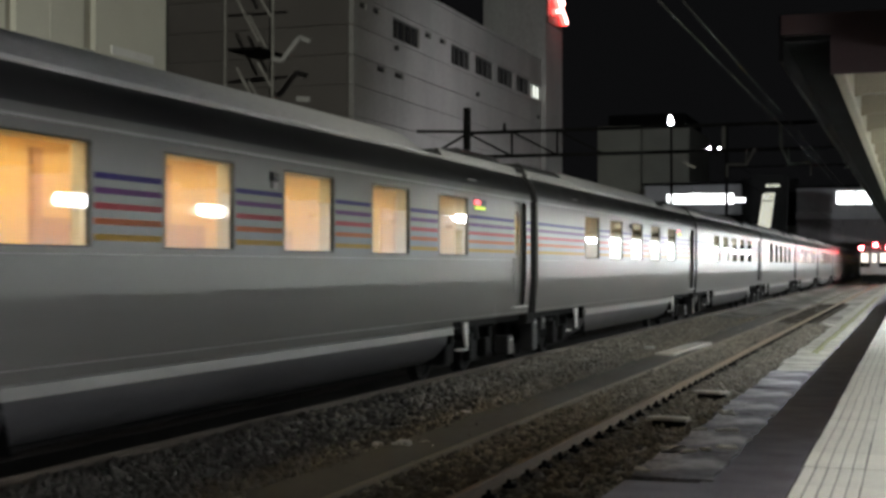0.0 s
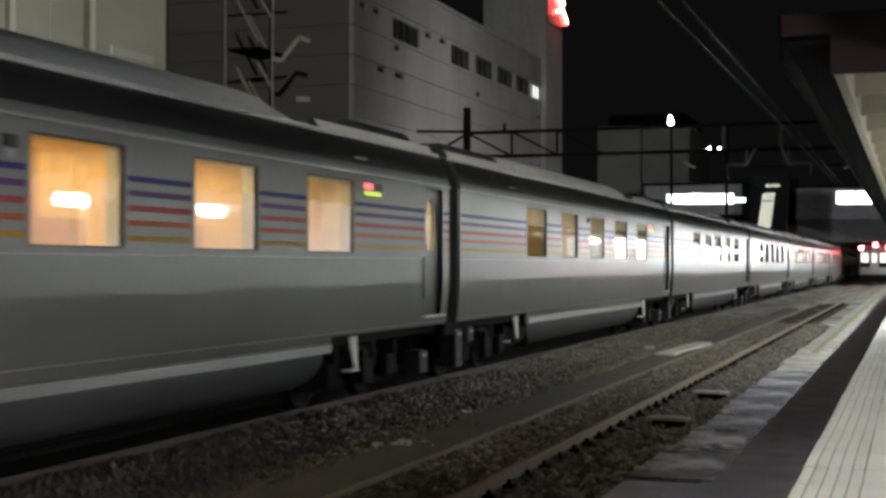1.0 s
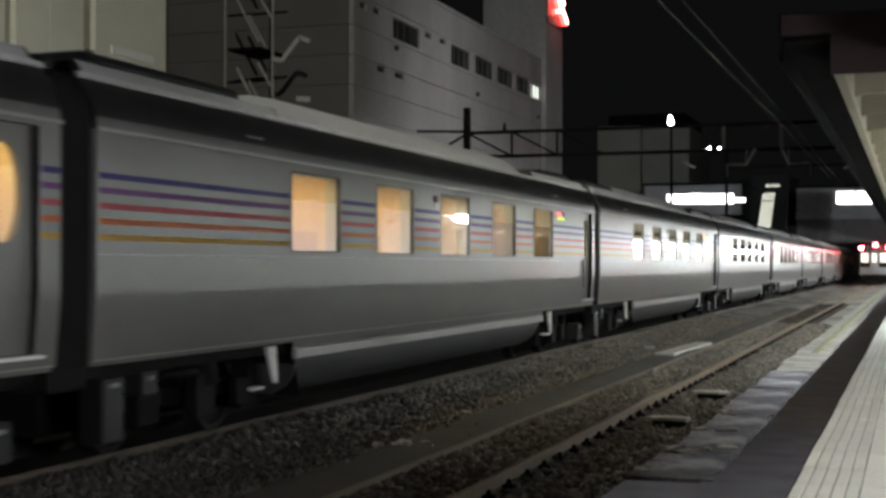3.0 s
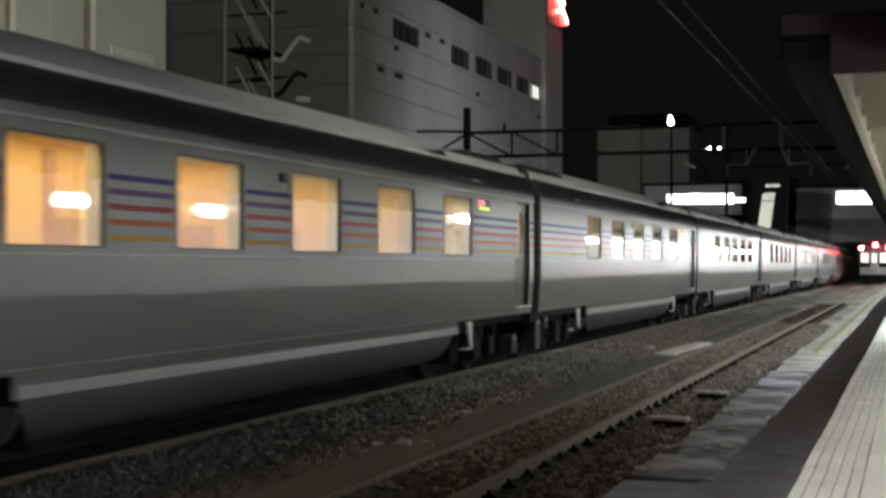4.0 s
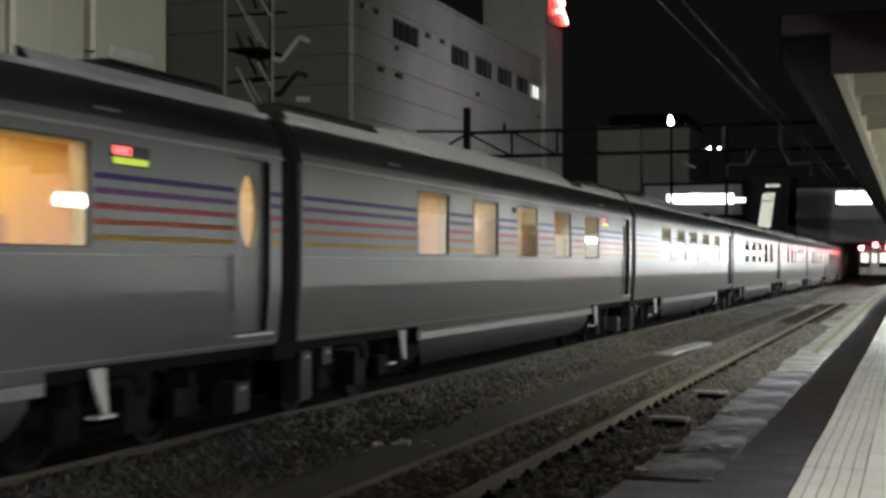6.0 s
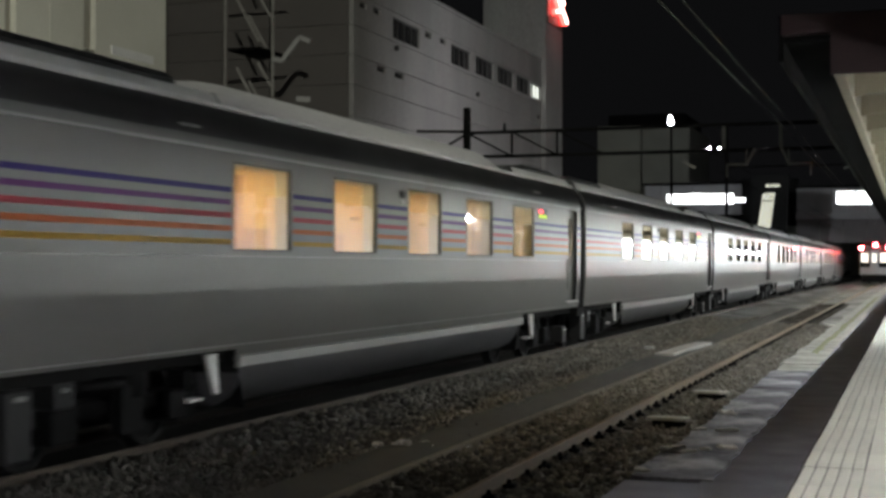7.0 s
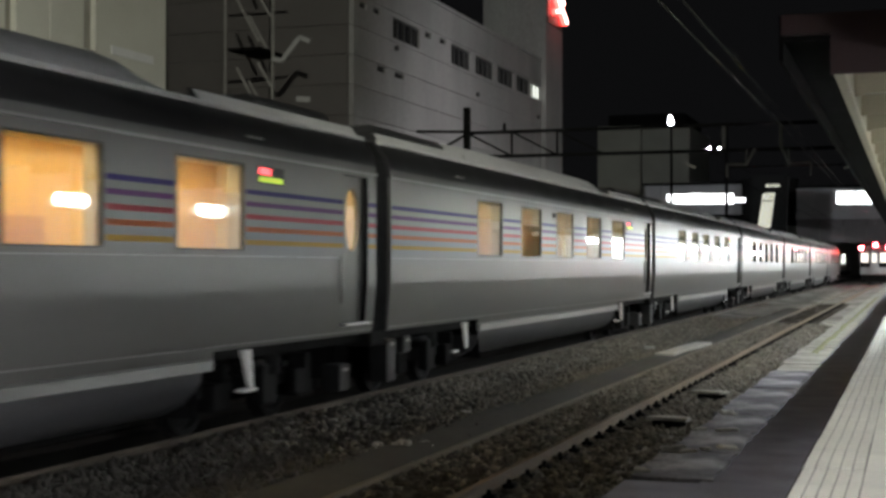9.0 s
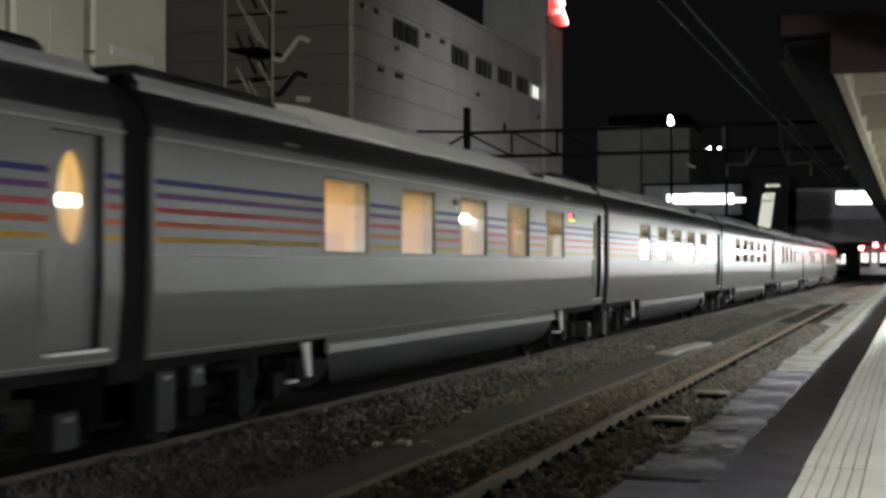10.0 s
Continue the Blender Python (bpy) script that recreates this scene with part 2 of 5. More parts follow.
def rod(bm, a, b, r0, r1=None, n=12):
    a, b = Vector(a), Vector(b)
    r1 = r0 if r1 is None else r1
    d = (b - a).normalized()
    s = d.cross(Vector((0, 0, 1)))
    s = s.normalized() if s.length > 1e-4 else Vector((1, 0, 0))
    u = s.cross(d)
    ca = [math.tau * i / n for i in range(n)]
    va = [bm.verts.new(a + (s * math.cos(t) + u * math.sin(t)) * r0) for t in ca]
    vb = [bm.verts.new(b + (s * math.cos(t) + u * math.sin(t)) * r1) for t in ca]
    for i in range(n):
        f = bm.faces.new((va[i], va[(i + 1) % n], vb[(i + 1) % n], vb[i]))
        f.smooth = True
    bm.faces.new(va[::-1])
    bm.faces.new(vb)


def loft(bm, rings, close=False, caps=True, smooth=False):
    """Faces between rings of points with equal counts."""
    vr = [[bm.verts.new(p) for p in ring] for ring in rings]
    n = len(rings[0])
    for a, b in zip(vr, vr[1:]):
        for i in range(n if close else n - 1):
            f = bm.faces.new((a[i], a[(i + 1) % n], b[(i + 1) % n], b[i]))
            f.smooth = smooth
    if caps and close:
        bm.faces.new(vr[0][::-1])
        bm.faces.new(vr[-1])


def crisp(bm, angle):
    """Marks edges sharper than an angle, so that smooth faces keep their corners."""
    bmesh.ops.recalc_face_normals(bm, faces=bm.faces)
    for e in bm.edges:
        if len(e.link_faces) == 2 and e.calc_face_angle(0) > angle:
            e.smooth = False


def mesh_of(name, bm, material):
    bmesh.ops.recalc_face_normals(bm, faces=bm.faces)
    me = bpy.data.meshes.new(name)
    bm.to_mesh(me)
    bm.free()
    me.materials.append(material)
    return me


def sheet(name, points, material, parent, label=""):
    """A single thin pane whose corners run anticlockwise seen from outside."""
    me = bpy.data.meshes.new(name)
    me.from_pydata(points, [], [tuple(range(len(points)))])
    me.materials.append(material)
    ob = new(name, me)
    ob.parent = parent
    ob.visible_shadow = False
    return tagged(ob, label)


def part(name, bm, material, parent=None, label=""):
    ob = new(name, mesh_of(name, bm, material))
    if parent:
        ob.parent = parent
    return tagged(ob, label)


def thing(name, label, category, group="", kind="", at=None):
    ob = new(name)
    ob.empty_display_size = 0.2
    if at is not None:
        ob.matrix_basis = at
    return tagged(ob, label, category, group, kind)


def one(name, bm, material, label, category="", group="", kind=""):
    return tagged(new(name, mesh_of(name, bm, material)), label, category, group, kind)


# ------------------------------------------------------------------ ground, ballast and rails
bm = bmesh.new()
box(bm, -900, 900, -300, 2500, -1.2, -0.24)
one("ground", bm, ROAD_NIGHT, "dark bare ground of a railway yard at night", "ground", kind="structure")


def height(x, y):
    """Level of the ballast bed across the tracks."""
    base = -0.155 + 0.03 * noise.noise(Vector((x * 0.9, y * 0.5, 0))) + 0.012 * noise.noise(Vector((x * 5, y * 5, 3)))
    base += 0.07 * math.exp(-((x + 5.35) / 0.5) ** 2)
    base += 0.085 * math.exp(-((x + 7.20) / 0.42) ** 2)
    return base


bm = bmesh.new()
xs = [-14 + i * 0.22 for i in range(56)]
ys = [2 + 0.25 * i for i in range(120)] + [32 + 1.0 * i for i in range(220)]
grid = [[bm.verts.new((x, y, height(x, y))) for x in xs] for y in ys]
for a, b in zip(grid, grid[1:]):
    for i in range(len(xs) - 1):
        bm.faces.new((a[i], a[i + 1], b[i + 1], b[i])).smooth = True
one("ballast_bed", bm, DIRT, "dusty grey-brown ballast bed between the rails", "ballast", kind="structure")

# black sheet over the bed, painted shade below the train
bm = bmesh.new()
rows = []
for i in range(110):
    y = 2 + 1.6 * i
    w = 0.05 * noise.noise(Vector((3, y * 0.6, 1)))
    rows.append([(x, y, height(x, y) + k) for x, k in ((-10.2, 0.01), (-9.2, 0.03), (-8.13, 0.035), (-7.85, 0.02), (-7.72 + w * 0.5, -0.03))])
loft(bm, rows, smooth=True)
one("oily_track_bed", bm, UNDER_TRAIN, "ballast under the moving train with its shade put into the colour", "ballast", kind="structure")

RAIL_PROFILE = [(-0.06, -0.15), (0.06, -0.15), (0.06, -0.138), (0.012, -0.118), (0.009, -0.05), (0.032, -0.035), (0.0325, -0.006), (0.026, 0.0), (-0.026, 0.0), (-0.0325, -0.006), (-0.032, -0.035), (-0.009, -0.05), (-0.012, -0.118), (-0.06, -0.138)]


def rail(x, material, label):
    bm = bmesh.new()
    loft(bm, [[(x + px, y, pz) for px, pz in RAIL_PROFILE] for y in (-20, 60, 260)], close=True)
    return one("rail", bm, material, label, "rail", "rails")


TRAIN_X = -8.133
NEAR_X = -4.10
rail(TRAIN_X + 0.566, RAIL_DARK, "rusty brown steel rail beside the moving train")
rail(TRAIN_X - 0.566, RAIL_SHADED, "steel rail under the moving train, coloured black for the shade")
near_rail = rail(NEAR_X + 0.566, RAIL, "rusty brown rail of the empty track with clips at its foot")
buried = rail(NEAR_X - 0.566, RAIL_TOP, "dusty rail buried to its head in brown ballast dust")
buried.location.z = -0.075
bm = bmesh.new()
rows = []
for i in range(120):
    y = 4 + 0.5 * i
    w = 0.06 * noise.noise(Vector((0, y * 0.8, 7)))
    rows.append([(x, y, height(x, y) + k) for x, k in ((-5.50 + w, -0.03), (-5.36 + w, 0.03), (-5.1, 0.05), (-4.80, 0.05), (-4.69 + w * 0.3, 0.04), (-4.63, -0.03))])
loft(bm, rows, smooth=True)
one("dust_strip", bm, SANDY, "smooth strip of compacted brown dust between the tracks", "dust", kind="structure")

# ------------------------------------------------------------------ platform
PX, PZ = -0.585, 0.76
bm = bmesh.new()
box(bm, PX + 0.02, 9, -20, 163, -0.3, PZ - 0.02)
platform = one("platform", bm, PLATFORM, "raised concrete station platform with pale tiled edge", "platform", kind="structure")

# ------------------------------------------------------------------ canopy
canopy = thing("platform_canopy", "cream steel platform canopy with dark fascia lit from below", "canopy", kind="structure")
CY0, CY1 = 15.3, 160
bm = bmesh.new()
loft(bm, [[(-1.33, y, 4.40), (-1.33, y, 4.60), (2.6, y, 4.62), (6.5, y, 4.75), (6.5, y, 4.6), (2.6, y, 4.46)] for y in (CY0, CY1)], close=True)
part("roof", bm, CANOPY_ROOF, canopy)
bm = bmesh.new()
loft(bm, [[(-1.36, y, 4.40), (-1.36, y, 4.62), (6.5, y, 4.62), (6.5, y, 3.95), (-0.84, y, 3.95), (-0.84, y, 4.40)] for y in (CY0 - 0.05, CY0 - 0.006)], close=True)
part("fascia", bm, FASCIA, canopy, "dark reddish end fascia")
bm = bmesh.new()
loft(bm, [[(-1.39, y, 4.12), (-1.39, y, 4.62), (-1.34, y, 4.62), (-1.34, y, 4.12)] for y in (CY0, CY1)], close=True)
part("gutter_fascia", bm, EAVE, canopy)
bm = bmesh.new()
box(bm, -0.82, -0.70, CY0 + 0.02, CY1, 3.97, 4.42, 0.008)
part("edge_beam", bm, BEAM, canopy, "cream painted edge beam")

# unseen canopy over and behind the camera, added to carry the downlights
rear = thing("platform_canopy", "unseen cream steel canopy added over the near end of the platform", "canopy", kind="structure")
bm = bmesh.new()
loft(bm, [[(1.2, y, 4.44), (1.2, y, 4.60), (2.6, y, 4.62), (6.5, y, 4.75), (6.5, y, 4.6), (2.6, y, 4.46)] for y in (-34, 15.2)], close=True)
part("roof", bm, CANOPY_ROOF, rear)
for k in range(5):
    bm = bmesh.new()
    box(bm, 4.2, 4.45, -30 + 9.0 * k, -29.75 + 9.0 * k, PZ - 0.02, 4.52)
    part("column", bm, BEAM, rear)

# unseen wall, added as a pale surface for the train windows to mirror
bm = bmesh.new()
box(bm, 8.75, 9.0, -34, 160, PZ - 0.02, 4.7)
one("wall_platform", bm, WHITE, "plain pale unseen wall behind the platform, added to be mirrored in the train", "wall", kind="structure")

# red lamp over a hydrant box on the platform
hyd = thing("hydrant_box", "red hydrant box with a glowing red lamp on the platform", "hydrant box")
bm = bmesh.new()
box(bm, 2.6, 2.9, 63.8, 64.6, PZ - 0.02, 1.7, 0.02)
part("cabinet", bm, HYDRANT, hyd)
bm = bmesh.new()
rod(bm, (2.5, 64.2, 1.86), (2.62, 64.2, 1.86), 0.07, n=12)
part("red_lamp", bm, SIGNAL_RED, hyd, "glowing red lamp")
bm = bmesh.new()
box(bm, 2.62, 2.72, 64.1, 64.3, 1.705, 1.95)
part("lamp_bracket", bm, HYDRANT, hyd)

# unseen row of glowing panes on the platform, added for the train side's glare
hall = thing("waiting_room", "long unseen hall of glowing panes added for the glare on the train side", "room")
bm = bmesh.new()
box(bm, 2.9, 6.4, 76, 128, 3.62, 3.8)
part("roof", bm, BEAM, hall)
bm = bmesh.new()
box(bm, 6.3, 6.4, 76, 128, PZ - 0.02, 3.61)
part("back_wall", bm, WHITE, hall)
for k in range(26):
    y = 76 + 2.0 * k
    bm = bmesh.new()
    box(bm, 3.0, 3.06, y, y + 0.08, PZ - 0.02, 3.61)
    part("mullion", bm, FRAME, hall)
    bm = bmesh.new()
    box(bm, 3.01, 3.05, y + 0.09, y + 1.99, PZ - 0.02, PZ + 1.40, 0.004)
    part("lower_panel", bm, LINING, hall, "grey lower wall panel")
    bm = bmesh.new()
    box(bm, 3.02, 3.04, y + 0.09, y + 1.99, PZ + 1.41, 3.5)
    part("lit_pane", bm, HALL_WIN, hall, "brightly lit frosted pane")

# ------------------------------------------------------------------ fluorescent lamps under the canopy
def fluorescent(tube=TUBE):
    lamp = thing("fluorescent_lamp", "white boxed fluorescent lamp hanging under the canopy", "lamp", "canopy lamps")
    bm = bmesh.new()
    box(bm, -0.11, 0.11, -0.48, 0.48, 0.05, 0.12, 0.01)
    part("housing", bm, WHITE, lamp)
    bm = bmesh.new()
    box(bm, -0.11, 0.11, -0.45, 0.45, -0.16, 0.048, 0.04)
    part("diffuser", bm, tube, lamp, "glowing white diffuser")
    bm = bmesh.new()
    rod(bm, (0, 0, 0.12), (0, 0, 1.25), 0.012, n=6)
    part("hanger", bm, WHITE, lamp)
    return lamp


def shaded_lamp():
    """An added fill lamp whose side skirt keeps it out of the train's window reflections."""
    lamp = thing("shaded_lamp", "white fill lamp added under the canopy, its metal side skirt hiding it from window reflections", "lamp", "shaded canopy lamps")
    bm = bmesh.new()
    box(bm, -0.14, 0.14, -0.52, 0.52, 0.03, 0.12, 0.01)
    part("housing", bm, WHITE, lamp)
    bm = bmesh.new()
    box(bm, -0.14, -0.13, -0.52, 0.52, -0.022, 0.028)
    part("side_skirt", bm, WHITE, lamp)
    for y in (-0.52, 0.51):
        bm = bmesh.new()
        box(bm, -0.129, 0.129, y, y + 0.01, -0.022, 0.028)
        part("end_skirt", bm, WHITE, lamp)
    bm = bmesh.new()
    box(bm, -0.12, 0.12, -0.48, 0.48, 0.0, 0.028, 0.005)
    part("diffuser", bm, FILL_TUBE, lamp, "glowing white diffuser")
    bm = bmesh.new()
    rod(bm, (0, 0, 0.12), (0, 0, 1.25), 0.012, n=6)
    part("hanger", bm, WHITE, lamp)
    return lamp


first = fluorescent(TUBE_DIM)
first.matrix_basis = pose(2.8, 23.6, 3.25)
copy_thing(first, pose(2.8, 29.4, 3.25))
far_lamp = fluorescent(TUBE_FAR)
far_lamp.matrix_basis = pose(2.8, 71, 3.25)
copy_thing(far_lamp, pose(2.8, 48.9, 3.70))
for i in range(1, 15):
    copy_thing(far_lamp, pose(2.8, 71 + 6.0 * i, 3.25))
shaded = shaded_lamp()
shaded.matrix_basis = pose(2.8, 21.5, 3.25)
for y in [25.5, 27.4, 31.2] + [33 + 3.0 * i for i in range(13)]:
    copy_thing(shaded, pose(2.8, y, 3.25))

def downlight():
    """An added, unseen deep box lamp that throws its light straight down."""
    d = thing("platform_downlight", "unseen deep box downlight added to light the near platform tiles", "lamp", "platform downlights")
    bm = bmesh.new()
    for x in (-0.13, 0.12):
        box(bm, x, x + 0.01, -0.61, 0.61, -0.25, 0.10)
    for y in (-0.61, 0.60):
        box(bm, -0.12, 0.12, y, y + 0.01, -0.25, 0.10)
    box(bm, -0.12, 0.12, -0.6, 0.6, 0.06, 0.10)
    part("housing", bm, FRAME, d)
    bm = bmesh.new()
    box(bm, -0.10, 0.10, -0.58, 0.58, 0.03, 0.05)
    part("diffuser", bm, DOWN_GLOW, d, "glowing white diffuser")
    bm = bmesh.new()
    rod(bm, (0, 0, 0.10), (0.95, 0, 0.28), 0.02, n=6)
    part("bracket", bm, FRAME, d)
    return d


down = downlight()
down.matrix_basis = pose(0.45, 4.5, 4.2)
for i in range(1, 4):
    copy_thing(down, pose(0.45, 4.5 + 3.0 * i, 4.2))


# glowing boxes out of view, added to light the near train side
def vending_machine():
    v = thing("vending_machine", "tall unseen box with a glowing front, added to light the train side", "vending machine", "vending machines")
    bm = bmesh.new()
    box(bm, 0.0, 0.75, 0.0, 1.1, 0.0, 1.85, 0.03)
    part("cabinet", bm, WHITE, v)
    bm = bmesh.new()
    box(bm, -0.02, -0.003, 0.08, 1.02, 0.55, 1.72)
    part("lit_front", bm, SIDE_FILL_GLOW, v, "glowing white face that lights the train side")
    bm = bmesh.new()
    box(bm, -0.02, -0.003, 0.2, 0.9, 0.15, 0.4)
    part("tray", bm, SIGN_BLACK, v)
    return v


machine = vending_machine()
machine.matrix_basis = pose(6.0, 1.0, PZ - 0.02)
for i in range(1, 4):
    copy_thing(machine, pose(6.0, 1.0 + 1.2 * i, PZ - 0.02))


# ------------------------------------------------------------------ the train
CAR_LEN = 20.0
BODY_Y0, BODY_Y1 = -19.42, 0.06          # front and rear end of a body, from the rear coupling gap
WIN = [(-15.51, -14.15), (-12.91, -11.55), (-10.33, -8.97), (-7.70, -6.34), (-5.05, -3.69)]
WZ0, WZ1 = 2.04, 2.93
DOOR = (-1.00, -0.24)
HALF = 1.45


def side_x(z):
    """Half width of the body at a height."""
    if z >= 1.65:
        return HALF - 0.02 * max(0, z - 2.6) ** 2
    d = 1.65 - z
    return HALF - (0.70 * d * d if d < 0.06 else 0.084 * (d - 0.03))


def wall_grid(bm, sign, holes, y0, y1, z0, z1, extra=()):
    yb = sorted({y0, y1, *[h[0] for h in holes], *[h[1] for h in holes]})
    zb = sorted({z0, z1, 1.15, 1.3, 1.45, 1.59, 1.62, 1.65, 2.6, 2.85, *[h[2] for h in holes], *[h[3] for h in holes], *extra})
    vs = {}

    def v(y, z):
        if (y, z) not in vs:
            vs[y, z] = bm.verts.new((sign * side_x(z), y, z))
        return vs[y, z]

    for ya, yc in zip(yb, yb[1:]):
        for za, zc in zip(zb, zb[1:]):
            if any(h[0] <= ya and yc <= h[1] and h[2] <= za and zc <= h[3] for h in holes):
                continue
            bm.faces.new((v(ya, za), v(yc, za), v(yc, zc), v(ya, zc))).smooth = za >= 2.5


def reveal(bm, y0, y1, z0, z1, depth):
    """The four inner faces of an opening, following the fold of the side."""
    zs = [z0] + [z for z in (1.3, 1.45, 1.59, 1.62, 1.65, 2.6, 2.85) if z0 < z < z1] + [z1]
    for y in (y0, y1):
        loft(bm, [[(side_x(z), y, z), (side_x(z) - depth, y, z)] for z in zs])
    for z in (z0, z1):
        loft(bm, [[(side_x(z), y, z), (side_x(z) - depth, y, z)] for y in (y0, y1)])


def bogie(parent, yc, outer):
    """A two-axle bogie; outer is the sign of the way to its inner car end."""
    b = thing("bogie", "", "", at=pose(0, yc, 0))
    b.parent = parent
    bm = bmesh.new()
    box(bm, 0.72, 0.92, -1.5, 1.5, 0.44, 0.62, 0.02)
    box(bm, -0.92, -0.72, -1.5, 1.5, 0.44, 0.62, 0.02)
    box(bm, -0.9, 0.9, -0.25, 0.25, 0.40, 0.66, 0.02)
    box(bm, -0.35, 0.35, -1.9, 1.9, 0.25, 0.85)
    for y in (-1.05, 1.05):
        box(bm, 0.74, 1.06, y - 0.20, y + 0.20, 0.28, 0.60, 0.03)
        box(bm, 0.86, 1.10, y - 0.09, y + 0.09, 0.60, 0.80, 0.02)
    part("bogie_frame", bm, BLACK, b)
    for y in (-1.05, 1.05):
        for s in (1, -1):
            bm = bmesh.new()
            wheel = [(0.46, 0.05), (0.46, 0.455), (0.497, 0.455), (0.503, 0.43), (0.60, 0.425), (0.60, 0.36), (0.56, 0.34), (0.56, 0.12), (0.62, 0.10), (0.62, 0.05)]
            loft(bm, [[(s * wx, y + wr * math.cos(q), 0.43 + wr * math.sin(q)) for wx, wr in wheel] for q in [math.tau * i / 24 for i in range(25)]])
            bmesh.ops.remove_doubles(bm, verts=bm.verts, dist=0.0005)
            part("wheel", bm, GREYIRON, b)
        bm = bmesh.new()
        rod(bm, (-0.46, y, 0.43), (0.46, y, 0.43), 0.08)
        part("axle", bm, GREYIRON, b)
    bm = bmesh.new()
    rod(bm, (0.95, 0, 0.62), (0.95, 0, 0.90), 0.26, 0.24, n=16)
    part("air_spring", bm, RUBBER, b)
    bm = bmesh.new()
    box(bm, 1.02, 1.16, -0.30, 0.08, 0.28, 0.74, 0.02)
    part("equipment_box", bm, GREYIRON, b)
    bm = bmesh.new()
    box(bm, 1.02, 1.14, 0.62, 0.90, 0.34, 0.62, 0.02)
    part("axle_cover", bm, GREYIRON, b)
    bm = bmesh.new()
    sy = -0.90 if outer < 0 else 1.21
    loft(bm, [[(1.30, sy - 0.17, 0.95), (1.30, sy + 0.05, 0.95), (1.26, sy + 0.05, 0.95), (1.26, sy - 0.17, 0.95)], [(1.28, sy + 0.06, 0.53), (1.28, sy + 0.14, 0.53), (1.24, sy + 0.14, 0.53), (1.24, sy + 0.06, 0.53)]], close=True)
    part("bright_step", bm, BRIGHT, b, "bright slanted steel step")
    bm = bmesh.new()
    box(bm, 1.05, 1.18, sy + 0.12, sy + 0.42, 0.47, 0.50) if outer < 0 else box(bm, 1.05, 1.18, sy - 0.30, sy - 0.02, 0.47, 0.50)
    part("bracket", bm, BRIGHT, b)
    bm = bmesh.new()
    rod(bm, (1.08, -0.9, 0.78), (1.08, 0.2, 0.74), 0.045, n=10)
    part("yaw_damper", bm, GREYIRON, b)
    return b


